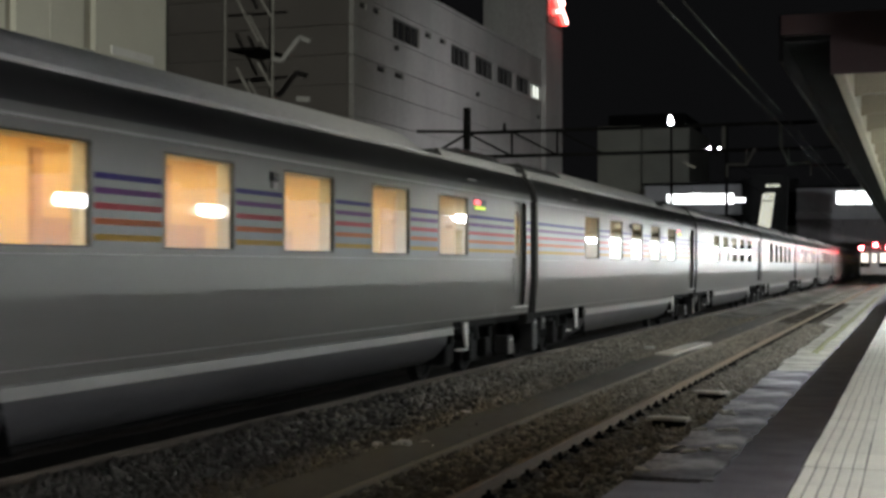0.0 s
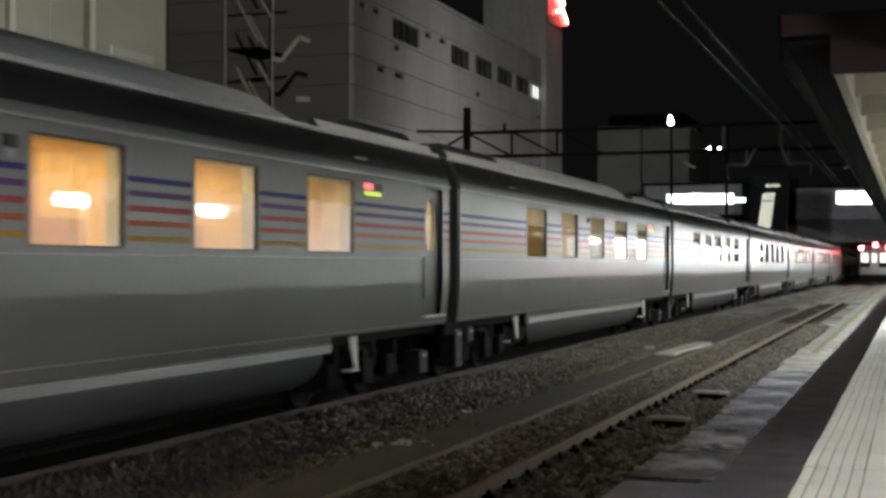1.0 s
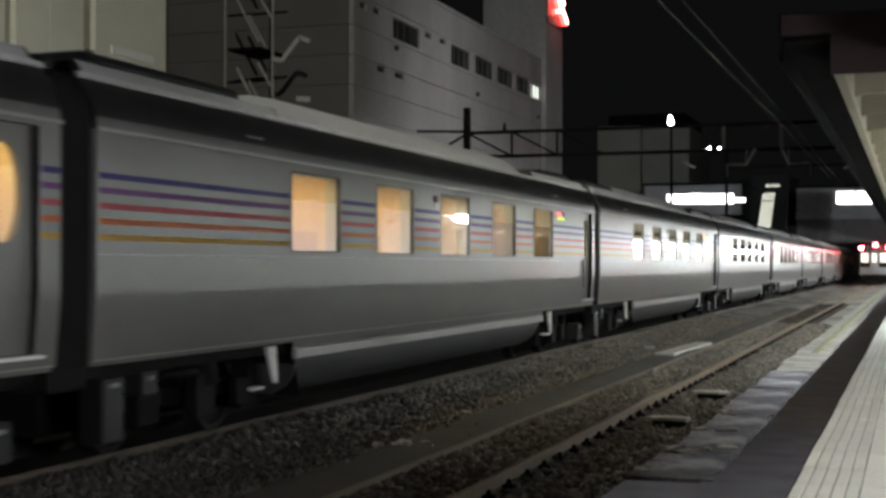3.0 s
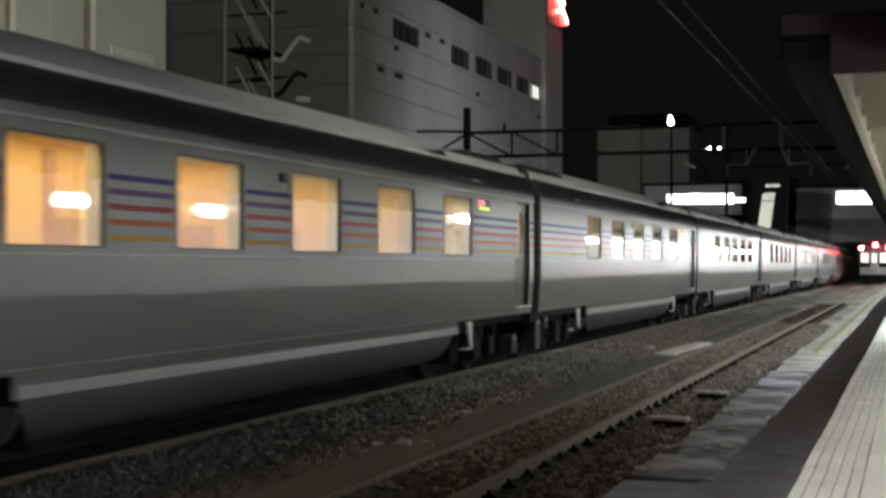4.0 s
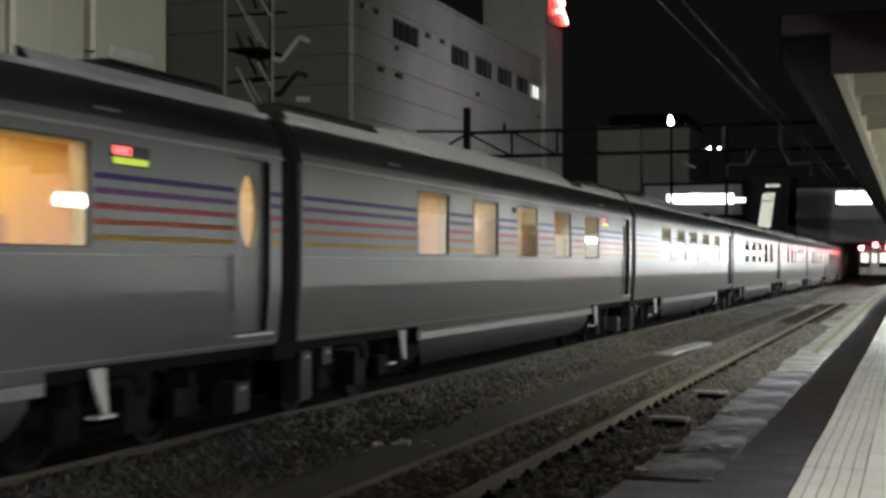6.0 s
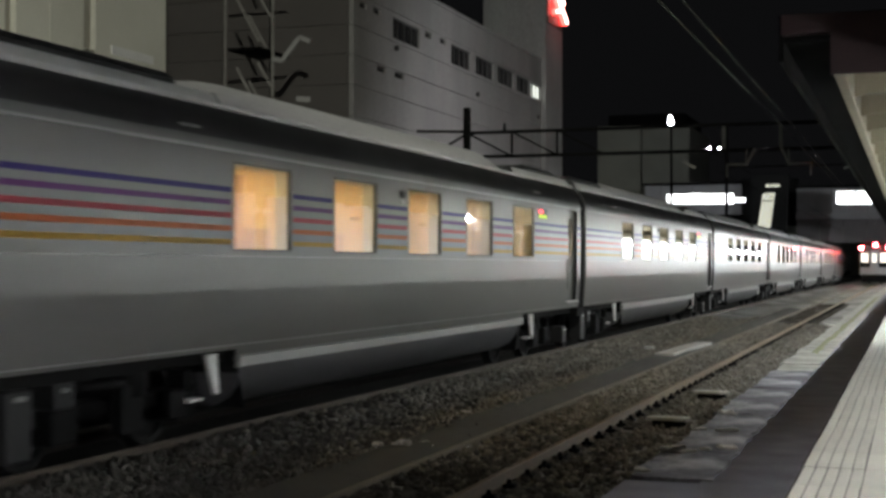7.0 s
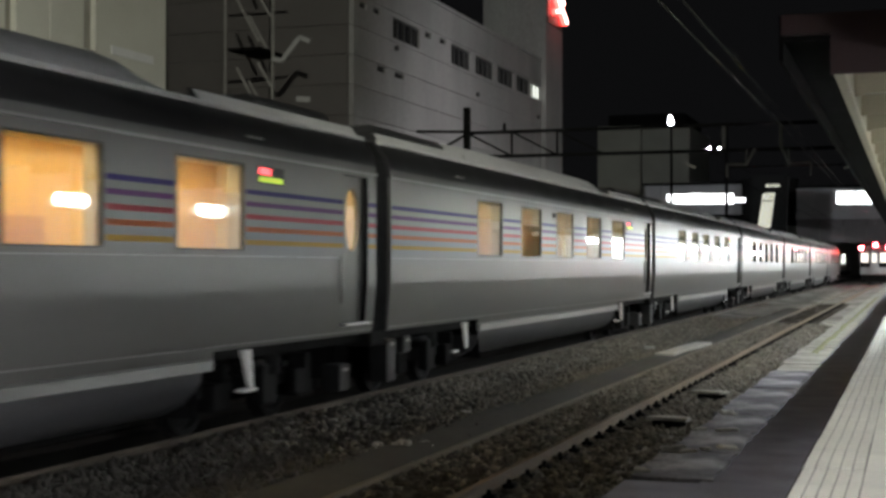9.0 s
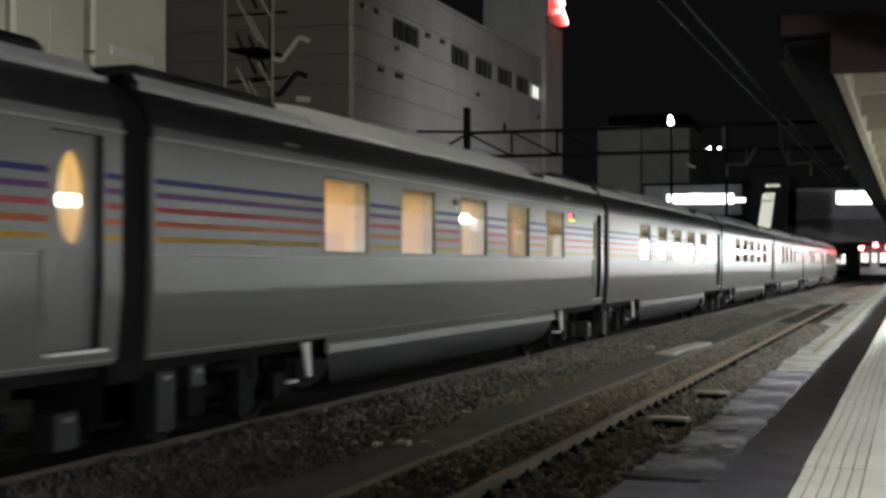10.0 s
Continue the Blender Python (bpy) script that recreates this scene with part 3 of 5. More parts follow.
def coach():
    car = thing("passenger_coach", "silver sleeping coach with five colour stripes and warm lit windows", "train", "coaches of the train")
    holes = [(a, b, WZ0, WZ1) for a, b in WIN] + [(DOOR[0], DOOR[1], 1.15, 3.0)]
    # body shell
    bm = bmesh.new()
    wall_grid(bm, 1, holes, BODY_Y0, BODY_Y1, 0.99, 3.06)
    wall_grid(bm, -1, [], BODY_Y0, BODY_Y1, 0.99, 3.06)
    for sgn in (1, -1):
        for ya, yb in ((-15.35, -4.25),):
            loft(bm, [[(sgn * side_x(0.80), y, 0.80), (sgn * side_x(0.99), y, 0.99)] for y in (ya, yb)])
    for y in (BODY_Y0, BODY_Y1):
        zs = (0.99, 1.15, 1.3, 1.45, 1.59, 1.62, 1.65, 2.6, 2.85, 3.06)
        bm.faces.new([bm.verts.new((side_x(z), y, z)) for z in zs] + [bm.verts.new((-side_x(z), y, z)) for z in zs[::-1]])
    for h in holes[:-1]:
        reveal(bm, *h, 0.05)
    bmesh.ops.remove_doubles(bm, verts=bm.verts, dist=0.0005)
    bmesh.ops.recalc_face_normals(bm, faces=bm.faces)
    for e in bm.edges:
        if len(e.link_faces) == 2 and e.calc_face_angle(0) > 0.5:
            e.smooth = False
    part("body", bm, SILVER, car)
    # sill lip
    bm = bmesh.new()
    for sgn in (1, -1):
        loft(bm, [[(sgn * (side_x(0.9) + a), y, z) for a, z in ((0.0, 0.925), (0.028, 0.905), (0.030, 0.80), (-0.02, 0.79), (-0.03, 0.92))] for y in (-15.32, -4.28)], close=True)
    part("sill", bm, LIP, car, "lighter steel sill strip")
    # skirt under the middle
    bm = bmesh.new()
    loft(bm, [[(s * a, y, z) for s, a, z in ((1, 1.36, 0.80), (1, 1.345, 0.70), (1, 1.30, 0.58), (1, 1.20, 0.46), (1, 1.0, 0.36), (-1, 1.0, 0.36), (-1, 1.20, 0.46), (-1, 1.30, 0.58), (-1, 1.345, 0.70), (-1, 1.36, 0.80))] for y in (-15.2, -4.4)], close=True, smooth=True)
    crisp(bm, 0.6)
    part("skirt", bm, SKIRT, car, "dark grey underfloor skirt")
    bm = bmesh.new()
    box(bm, -1.25, 1.25, BODY_Y0 + 0.05, BODY_Y1 - 0.05, 0.86, 0.985)
    box(bm, -0.5, 0.5, -15.2, -4.4, 0.20, 0.40)
    part("underframe", bm, BLACK, car)
    # dark shoulder and crown of the roof
    sh = [(1.445, 3.06), (1.443, 3.12), (1.436, 3.18), (1.42, 3.25), (1.395, 3.32), (1.36, 3.39), (1.315, 3.45), (1.265, 3.51), (1.22, 3.56)]
    bm = bmesh.new()
    ring = lambda y: [(x, y, z) for x, z in sh] + [(-x, y, z) for x, z in sh[::-1]]
    loft(bm, [ring(BODY_Y0), ring(BODY_Y1)], close=True, smooth=True)
    crisp(bm, 0.7)
    part("roof_shoulder", bm, ROOF_DARK, car, "dark roof shoulder")
    for sgn in (1, -1):
        bm = bmesh.new()
        loft(bm, [[(sgn * 1.45, y, 3.045), (sgn * 1.475, y, 3.05), (sgn * 1.475, y, 3.075), (sgn * 1.445, y, 3.08)] for y in (BODY_Y0, BODY_Y1)], close=True)
        part("gutter", bm, LIP, car, "thin bright gutter line")
        # silver strip painting the lamp sheen low on the dark shoulder
        bm = bmesh.new()
        loft(bm, [[(sgn * x, y, z) for x, z in ((1.449, 3.078), (1.447, 3.12), (1.440, 3.17), (1.436, 3.17), (1.440, 3.078))] for y in (BODY_Y0 + 0.01, BODY_Y1 - 0.01)], close=True)
        part("cant_rail", bm, SILVER, car, "silver strip above the gutter in place of the lamp sheen")
        bm = bmesh.new()
        loft(bm, [[(sgn * 1.24, y, 3.50), (sgn * 1.285, y, 3.52), (sgn * 1.28, y, 3.565), (sgn * 1.22, y, 3.57)] for y in (BODY_Y0, BODY_Y1)], close=True)
        part("roof_gutter", bm, PALE_STEEL, car, "thin bright roof gutter")
    crown = [(1.21, 3.57), (1.10, 3.70), (0.92, 3.83), (0.65, 3.93), (0.33, 3.99), (0, 4.01)]
    crown = crown + [(-x, z) for x, z in crown[-2::-1]]
    low = [(x * 0.94, 3.56 + (z - 3.57) * 0.18) for x, z in crown]
    bm = bmesh.new()
    loft(bm, [[(x, y, z) for x, z in c] for y, c in ((-15.35, low), (-14.35, crown), (-5.3, crown), (-4.3, low))], smooth=True)
    part("roof_crown", bm, ROOF, car, "raised grey roof crown")
    for ya, yb in ((BODY_Y0, -15.3), (-4.35, BODY_Y1)):
        bm = bmesh.new()
        loft(bm, [[(x, y, z) for x, z in low] for y in (ya, yb)])
        b0, b1 = (ya + 0.22, yb - 0.3) if ya < -10 else (yb - 2.95, yb - 0.2)
        loft(bm, [[(sx * k, y, 3.57 + z * k) for sx, z in ((1.02, 0), (1.0, 0.20), (0.90, 0.28), (-0.90, 0.28), (-1.0, 0.20), (-1.02, 0))] for y, k in ((b0, 0.75), (b0 + 0.35, 1.0), (b1 - 0.35, 1.0), (b1, 0.75))], close=True)
        part("lowered_roof_end", bm, ROOF_DARK, car)
        bm = bmesh.new()
        loft(bm, [[(1.205, y, 3.575), (1.13, y, 3.69), (1.08, y, 3.70), (1.09, y, 3.575)] for y in (ya + 0.12, yb - 0.05)], close=True, caps=False)
        part("roof_panel", bm, ROOF_PALE, car, "grey roof edge panel")
        for y in (ya + 0.12, yb - 0.08):
            bm = bmesh.new()
            loft(bm, [[(1.21, yy, 3.573), (1.13, yy, 3.695), (1.08, yy, 3.705), (1.085, yy, 3.573)] for yy in (y, y + 0.03)], close=True)
            part("panel_end", bm, ROOF_DARK, car)
    # beads pressed along the side
    for z, h, y0, y1 in ((1.965, 0.006, BODY_Y0 + 0.03, DOOR[0] - 0.06), (1.035, 0.010, BODY_Y0 + 0.03, BODY_Y1 - 0.03)):
        bm = bmesh.new()
        loft(bm, [[(side_x(z - h) - 0.004, y, z - h), (side_x(z) + 0.007, y, z - h * 0.4), (side_x(z) + 0.007, y, z + h * 0.4), (side_x(z + h) - 0.004, y, z + h)] for y in (y0, y1)], close=True)
        part("side_bead", bm, LIP, car, "thin pressed bead along the side")
    # windows
    for a, b in WIN:
        w = thing("window", "", "")
        w.parent = car
        bm = bmesh.new()
        for y0, y1, z0, z1 in ((a - 0.012, b + 0.012, WZ1, WZ1 + 0.018), (a - 0.012, b + 0.012, WZ0 - 0.016, WZ0), (a - 0.012, a, WZ0, WZ1), (b, b + 0.012, WZ0, WZ1)):
            box(bm, HALF - 0.04, HALF + 0.004, y0, y1, z0, z1)
        part("window_frame", bm, FRAME, w)
        bm = bmesh.new()
        cs = [(a, WZ0), (b, WZ0), (b, WZ1), (a, WZ1)]
        for (ya, za), (yb, zb) in zip(cs, cs[1:] + cs[:1]):
            bm.faces.new([bm.verts.new(p) for p in ((HALF - 0.052, ya, za), (HALF - 0.052, yb, zb), (HALF - 0.19, yb, zb), (HALF - 0.19, ya, za))])
        bmesh.ops.remove_doubles(bm, verts=bm.verts, dist=0.0005)
        part("window_lining", bm, LINING, w, "grey-cream inner lining")
        gx = HALF - 0.018
        sheet("pane", [(gx, a, WZ0), (gx, b, WZ0), (gx, b, WZ1), (gx, a, WZ1)], GLASS, w)
    # stripes
    segs = [(BODY_Y0 + 0.04, WIN[0][0] - 0.06)] + [(p[1] + 0.06, q[0] - 0.06) for p, q in zip(WIN, WIN[1:])] + [(WIN[-1][1] + 0.06, DOOR[0] - 0.03), (DOOR[1] + 0.03, BODY_Y1 - 0.01)]
    for z, m in zip((2.655, 2.525, 2.39, 2.255, 2.115), STRIPES):
        for a, b in segs:
            bm = bmesh.new()
            box(bm, HALF - 0.01, HALF + 0.0025, a, b, z - 0.028, z + 0.028)
            part("stripe", bm, m, car, m.name.split("_")[1] + " painted stripe")
    # door leaf set back in its opening, with an oval window
    door = thing("door", "", "")
    door.parent = car
    dx = HALF - 0.075
    bm = bmesh.new()
    yc, zc, ry, rz = -0.60, 2.45, 0.215, 0.41
    corners = [math.atan2(z - zc, y - yc) % math.tau for y in DOOR for z in (1.15, 3.0)]
    ways = [(math.cos(a), math.sin(a)) for a in sorted([math.tau * (i + 0.5) / 32 for i in range(32)] + corners)]
    n = len(ways)
    ov = [(yc + c / math.hypot(c / ry, d / rz), zc + d / math.hypot(c / ry, d / rz)) for c, d in ways]
    rect = []
    for c, d in ways:
        k = min((DOOR[1] - yc if c > 0 else yc - DOOR[0]) / max(abs(c), 1e-6), (3.0 - zc if d > 0 else zc - 1.15) / max(abs(d), 1e-6))
        rect.append((yc + c * k, zc + d * k))
    vo = [bm.verts.new((side_x(z) - 0.065, y, z)) for y, z in ov]
    vr = [bm.verts.new((side_x(z) - 0.065, y, z)) for y, z in rect]
    vi = [bm.verts.new((dx - 0.04, y, z)) for y, z in ov]
    for i in range(n):
        j = (i + 1) % n
        bm.faces.new((vo[i], vo[j], vr[j], vr[i]))
        bm.faces.new((vo[i], vo[j], vi[j], vi[i]))
    part("door_leaf", bm, SILVER, door)
    sheet("oval_pane", [(dx - 0.02, y, z) for y, z in ov], GLASS, door)
    bm = bmesh.new()
    reveal(bm, DOOR[0], DOOR[1], 1.15, 3.0, 0.085)
    part("door_surround", bm, RUBBER, door, "black rubber door surround")
    bm = bmesh.new()
    box(bm, HALF - 0.17, HALF + 0.03, DOOR[0] - 0.05, DOOR[1] + 0.05, 1.115, 1.14)
    part("door_step", bm, BRIGHT, door, "bright door step edge")
    bm = bmesh.new()
    box(bm, HALF - 0.24, HALF - 0.125, DOOR[0] - 0.03, DOOR[1] + 0.03, 1.05, 1.205)
    part("threshold", bm, BLACK, door)
    bm = bmesh.new()
    rod(bm, (HALF + 0.02, -1.12, 1.40), (HALF + 0.02, -1.12, 2.0), 0.014, n=6)
    part("handrail", bm, LIP, door)
    # destination display
    sign = thing("destination_display", "", "")
    sign.parent = car
    bm = bmesh.new()
    box(bm, HALF - 0.02, HALF + 0.004, -3.36, -2.72, 2.76, 2.95, 0.004)
    part("display_housing", bm, SIGN_BLACK, sign)
    bm = bmesh.new()
    box(bm, HALF + 0.003, HALF + 0.007, -3.33, -3.06, 2.86, 2.93)
    part("red_lamp", bm, LED_RED, sign, "glowing red display field")
    bm = bmesh.new()
    box(bm, HALF + 0.003, HALF + 0.007, -3.34, -2.76, 2.775, 2.835)
    part("green_lamp", bm, LED_GREEN, sign, "glowing yellow-green display field")
    bm = bmesh.new()
    box(bm, HALF - 0.01, HALF + 0.035, -10.68, -10.53, 2.80, 2.90, 0.012)
    part("side_lamp", bm, SIGN_BLACK, car, "small dark side lamp")
    bm = bmesh.new()
    box(bm, HALF - 0.01, HALF + 0.02, -10.66, -10.55, 2.72, 2.78, 0.008)
    part("side_lamp_socket", bm, LIP, car)
    # corridor inside
    bm = bmesh.new()
    box(bm, 0.45, 0.50, -16.5, 0.0, 1.2, 3.05)
    part("corridor_wall", bm, WOOD, car, "orange wood corridor wall")
    bm = bmesh.new()
    for k in range(7):
        y = -16.0 + 2.3 * k
        box(bm, 0.50, 0.53, y, y + 0.16, 1.3, 2.95)
        box(bm, 0.50, 0.512, y + 0.16, y + 0.95, 1.3, 2.32)
    part("corridor_pilaster", bm, WOOD_DARK, car)
    bm = bmesh.new()
    box(bm, 0.50, HALF - 0.06, -16.5, -16.45, 1.2, 3.05)
    box(bm, 0.50, HALF - 0.06, -2.55, -2.5, 1.2, 3.05)
    box(bm, 0.50, HALF - 0.18, -0.02, 0.02, 1.2, 3.05)
    box(bm, 0.50, HALF - 0.10, -16.5, -1.02, 1.16, 1.2)
    box(bm, 0.50, HALF - 0.15, -1.02, 0.0, 1.16, 1.2)
    box(bm, 0.45, HALF - 0.05, -16.5, 0.0, 3.02, 3.05)
    part("corridor_lining", bm, CREAM, car)
    bm = bmesh.new()
    box(bm, 0.98, 1.32, -16.3, -2.7, 3.0, 3.015)
    part("ceiling_light", bm, CORRIDOR_LIGHT, car, "warm ceiling light strip")
    bm = bmesh.new()
    box(bm, 0.75, 1.05, -2.3, -0.3, 3.0, 3.015)
    part("vestibule_light", bm, CORRIDOR_LIGHT, car)
    # gangway bellows at the rear
    gang = thing("gangway", "", "")
    gang.parent = car
    for k in range(5):
        y = BODY_Y1 + 0.02 + k * 0.095
        bm = bmesh.new()
        loft(bm, [[(x * k, yy, z) for x, z in ((1.41, 1.0), (1.43, 1.7), (1.43, 3.06), (1.40, 3.22), (1.33, 3.38), (1.22, 3.52), (-1.22, 3.52), (-1.33, 3.38), (-1.40, 3.22), (-1.43, 3.06), (-1.43, 1.7), (-1.41, 1.0))] for yy, k in ((y, 0.985), (y + 0.02, 1.0), (y + 0.06, 1.0), (y + 0.08, 0.985))], close=True)
        part("bellows_fold", bm, RUBBER, gang, "black rubber bellows fold")
    for y in (-3.4, -16.4):
        bm = bmesh.new()
        box(bm, 1.40, 1.455, y - 0.18, y + 0.18, 3.235, 3.26, 0.005)
        part("roof_grip", bm, LIP, car)
    bm = bmesh.new()
    box(bm, 1.02, 1.40, -0.02, 0.52, 0.80, 1.26, 0.03)
    part("jumper_box", bm, RUBBER, car)
    for y0, y1, z0, z1 in ((-0.60, -0.25, 0.26, 0.60), (-18.95, -18.60, 0.24, 0.84), (-18.3, -18.0, 0.62, 0.86)):
        bm = bmesh.new()
        box(bm, 0.95, 1.22, y0, y1, z0, z1, 0.025)
        part("equipment_box", bm, BOX_GREY, car, "grey underfloor equipment box")
        bm = bmesh.new()
        box(bm, 1.21, 1.235, y0 + 0.10, y1 - 0.10, z1 - 0.09, z1 - 0.05, 0.005)
        part("box_latch", bm, LIP, car)
    bogie(car, -2.35, -1)
    bogie(car, -16.85, 1)
    # closing plates of the bogie recesses
    for y, d in ((-4.3, 0.25), (-15.3, -0.25)):
        bm = bmesh.new()
        loft(bm, [[(s * 1.34, y + a, z) for s, a, z in ((1, 0, 0.98), (1, -d, 0.34), (-1, -d, 0.34), (-1, 0, 0.98))] for a in (0,)] + [[(s * 1.34, y + a + 0.02, z) for s, a, z in ((1, 0, 0.98), (1, -d, 0.34), (-1, -d, 0.34), (-1, 0, 0.98))]], close=True)
        part("recess_plate", bm, BLACK, car)
    return car


def train_s(t):
    """Way of the rear gap of the second coach along the track."""
    return -2.06140e-3 * t ** 3 - 3.70167e-2 * t ** 2 - 4.81464 * t + 44.36445 - 0.2 * max(0.0, 1 - t) ** 2


cars = [coach()]
for k in range(1, 9):
    cars.append(copy_thing(cars[0], pose(TRAIN_X, 0, 0)))

# ------------------------------------------------------------------ office building behind the tracks
office = thing("office_building", "grey concrete office building with dark strip windows and roof pier", "building")
BX = -29.0
WINDOWS = [(74.6, 79.2, 15.32, 16.56, 4), (85.3, 89.5, 15.32, 16.62, 4), (90.6, 94.95, 15.35, 16.66, 4), (95.95, 100.2, 15.40, 16.70, 4), (101.1, 104.9, 15.43, 16.72, 3), (105.4, 108.2, 15.44, 16.6, 3),
           (69.5, 70.5, 16.2, 16.55, 1), (71.5, 72.6, 16.25, 16.62, 1), (80.2, 81.3, 16.27, 16.64, 1), (83.0, 84.2, 16.33, 16.7, 1), (72.1, 73.5, 13.0, 13.37, 1), (74.9, 76.4, 13.02, 13.37, 1), (103.3, 104.9, 13.2, 13.65, 1)]
bm = bmesh.new()
box(bm, -52, BX - 0.3, 68.64, 113.8, -0.3, 18.6)
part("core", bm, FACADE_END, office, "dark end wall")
levels = [-0.3, 3.6, 5.2, 6.9, 8.5, 10.1, 11.8, 13.45, 15.1, 16.85, 18.72]
for z0, z1 in zip(levels, levels[1:]):
    bm = bmesh.new()
    hs = [w for w in WINDOWS if w[2] >= z0 and w[3] <= z1]
    yb = sorted({68.64, 108.39, *[w[0] for w in hs], *[w[1] for w in hs]})
    for ya, yc in zip(yb, yb[1:]):
        hit = [w for w in hs if w[0] <= ya and yc <= w[1]]
        if hit:
            box(bm, BX - 0.29, BX, ya, yc, z0 + 0.02, hit[0][2])
            box(bm, BX - 0.29, BX, ya, yc, hit[0][3], z1 - 0.02)
        else:
            box(bm, BX - 0.29, BX, ya, yc, z0 + 0.02, z1 - 0.02)
    part("wall_panel", bm, FACADE, office)
bm = bmesh.new()
box(bm, -34, BX + 0.4, 108.4, 113.9, -0.3, 27.2)
part("roof_pier", bm, FACADE, office)
for y0, y1, z0, z1, n in WINDOWS:
    w = thing("window", "", "")
    w.parent = office
    bm = bmesh.new()
    box(bm, BX - 0.24, BX - 0.21, y0, y1, z0, z1)
    part("pane", bm, LIT_ROOM if y0 == 105.4 else DARKGLASS, w, "lit window pane" if y0 == 105.4 else "")
    bm = bmesh.new()
    for k in range(n + 1):
        y = y0 + (y1 - y0) * k / n
        box(bm, BX - 0.21, BX - 0.12, max(y0, y - 0.06), min(y1, y + 0.06), z0, z1)
    box(bm, BX - 0.205, BX - 0.13, y0, y1, z0, z0 + 0.08)
    box(bm, BX - 0.205, BX - 0.13, y0, y1, z1 - 0.08, z1)
    part("window_frame", bm, FRAME, w)

# pale warehouse
pale = thing("pale_warehouse", "pale greenish panel-clad warehouse with dark vertical seams", "building")
bm = bmesh.new()
box(bm, -50, BX - 0.25, 10, 48.9, -0.3, 22)
part("core", bm, SEAM, pale)
for y0, y1 in ((10, 21.6), (22.3, 32.2), (32.9, 38.4), (39.0, 40.9), (40.95, 43.0), (43.8, 48.85)):
    bm = bmesh.new()
    box(bm, BX - 0.24, BX, y0, y1, -0.3, 22)
    part("wall_panel", bm, PALE_WALL, pale)

bm = bmesh.new()
for k in range(4):
    box(bm, BX - 0.06 - 0.02 * k, BX - 0.02, 39.2, 48.7, 9.86 + 0.0, 9.9)
box(bm, BX, BX + 0.06, 44.8, 47.8, 9.95, 10.28)
part("ledge", bm, WHITE, pale, "pale ledge")

# outdoor steel stair on the end wall of the office building
stair = thing("fire_escape", "dark steel outdoor stair tower with pale zigzag handrails", "stair")
SY = 60.0
for x in (-32.26, -29.64):
    bm = bmesh.new()
    box(bm, x - 0.06, x + 0.06, SY - 0.06, SY + 0.06, -0.3, 21)
    part("post", bm, STAIR, stair)
for k in range(6):
    z = 2.45 + 3.4 * k
    bm = bmesh.new()
    box(bm, -32.2, -30.4, SY + 0.10, SY + 3.4, z - 0.12, z)
    part("landing", bm, STEEL, stair)
    for x0, x1, z0, z1, dy in ((-31.62, -30.40, 2.40, 0.22, 0.0), (-30.42, -29.72, 2.58, 1.40, -0.05), (-32.6, -31.5, 2.2, 0.3, 3.2)):
        bm = bmesh.new()
        bar(bm, (x0, SY + dy, z + z0), (x1, SY + dy, z + z1), 0.07, 0.13)
        part("handrail", bm, STAIR, stair)
bm = bmesh.new()
zig = [(-29.64, SY - 0.1, 11.98), (-29.10, SY - 0.1, 11.86), (-28.15, SY - 0.1, 12.95), (-27.6, SY - 0.1, 12.72)]
for a, b in zip(zig, zig[1:]):
    bar(bm, a, b, 0.10, 0.22)
part("bent_handrail", bm, PALE_STEEL, stair, "pale bent handrail")
bm = bmesh.new()
bar(bm, (-28.3, SY - 0.1, 9.95), (-27.6, SY - 0.1, 9.9), 0.10, 0.25)
part("pipe_end", bm, PALE_STEEL, stair)

# horizontal joints on the dark end wall
for k, (z0, z1) in enumerate(zip(levels, levels[1:])):
    bm = bmesh.new()
    box(bm, -51.9, BX - 0.31, 68.50, 68.635, z0 + 0.03, z1 - 0.03)
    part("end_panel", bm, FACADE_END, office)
bm = bmesh.new()
box(bm, -52, BX + 0.06, 68.4, 108.38, 18.725, 18.95)
part("roof_parapet", bm, FACADE, office)
for y, z in ((75.0, 14.75), (90.9, 13.9), (107.2, 14.0)):
    bm = bmesh.new()
    rod(bm, (BX, y, z), (BX + 0.2, y, z), 0.16, n=12)
    part("vent_cap", bm, FRAME, office)

# red neon sign: plain strokes of its colour
neon = thing("neon_sign", "glowing red neon sign on the pier of the office building", "sign")
nx = BX + 0.5
bm = bmesh.new()
box(bm, nx - 0.09, nx, 108.6, 113.6, 22.0, 26.9)
part("backing", bm, SIGN_BLACK, neon)
for a, b in (((109.7, 24.9), (111.5, 23.7)), ((111.5, 23.7), (112.9, 23.1)), ((112.9, 23.1), (113.5, 22.65)), ((110.1, 23.1), (112.0, 23.5)), ((111.2, 24.9), (112.5, 24.1))):
    bm = bmesh.new()
    bar(bm, (nx + 0.15, *a), (nx + 0.15, *b), 0.46)
    part("neon_stroke", bm, NEON, neon, "red glowing stroke")
    bm = bmesh.new()
    bar(bm, (nx + 0.42, *a), (nx + 0.42, *b), 0.22)
    part("neon_core", bm, NEON_HOT, neon)


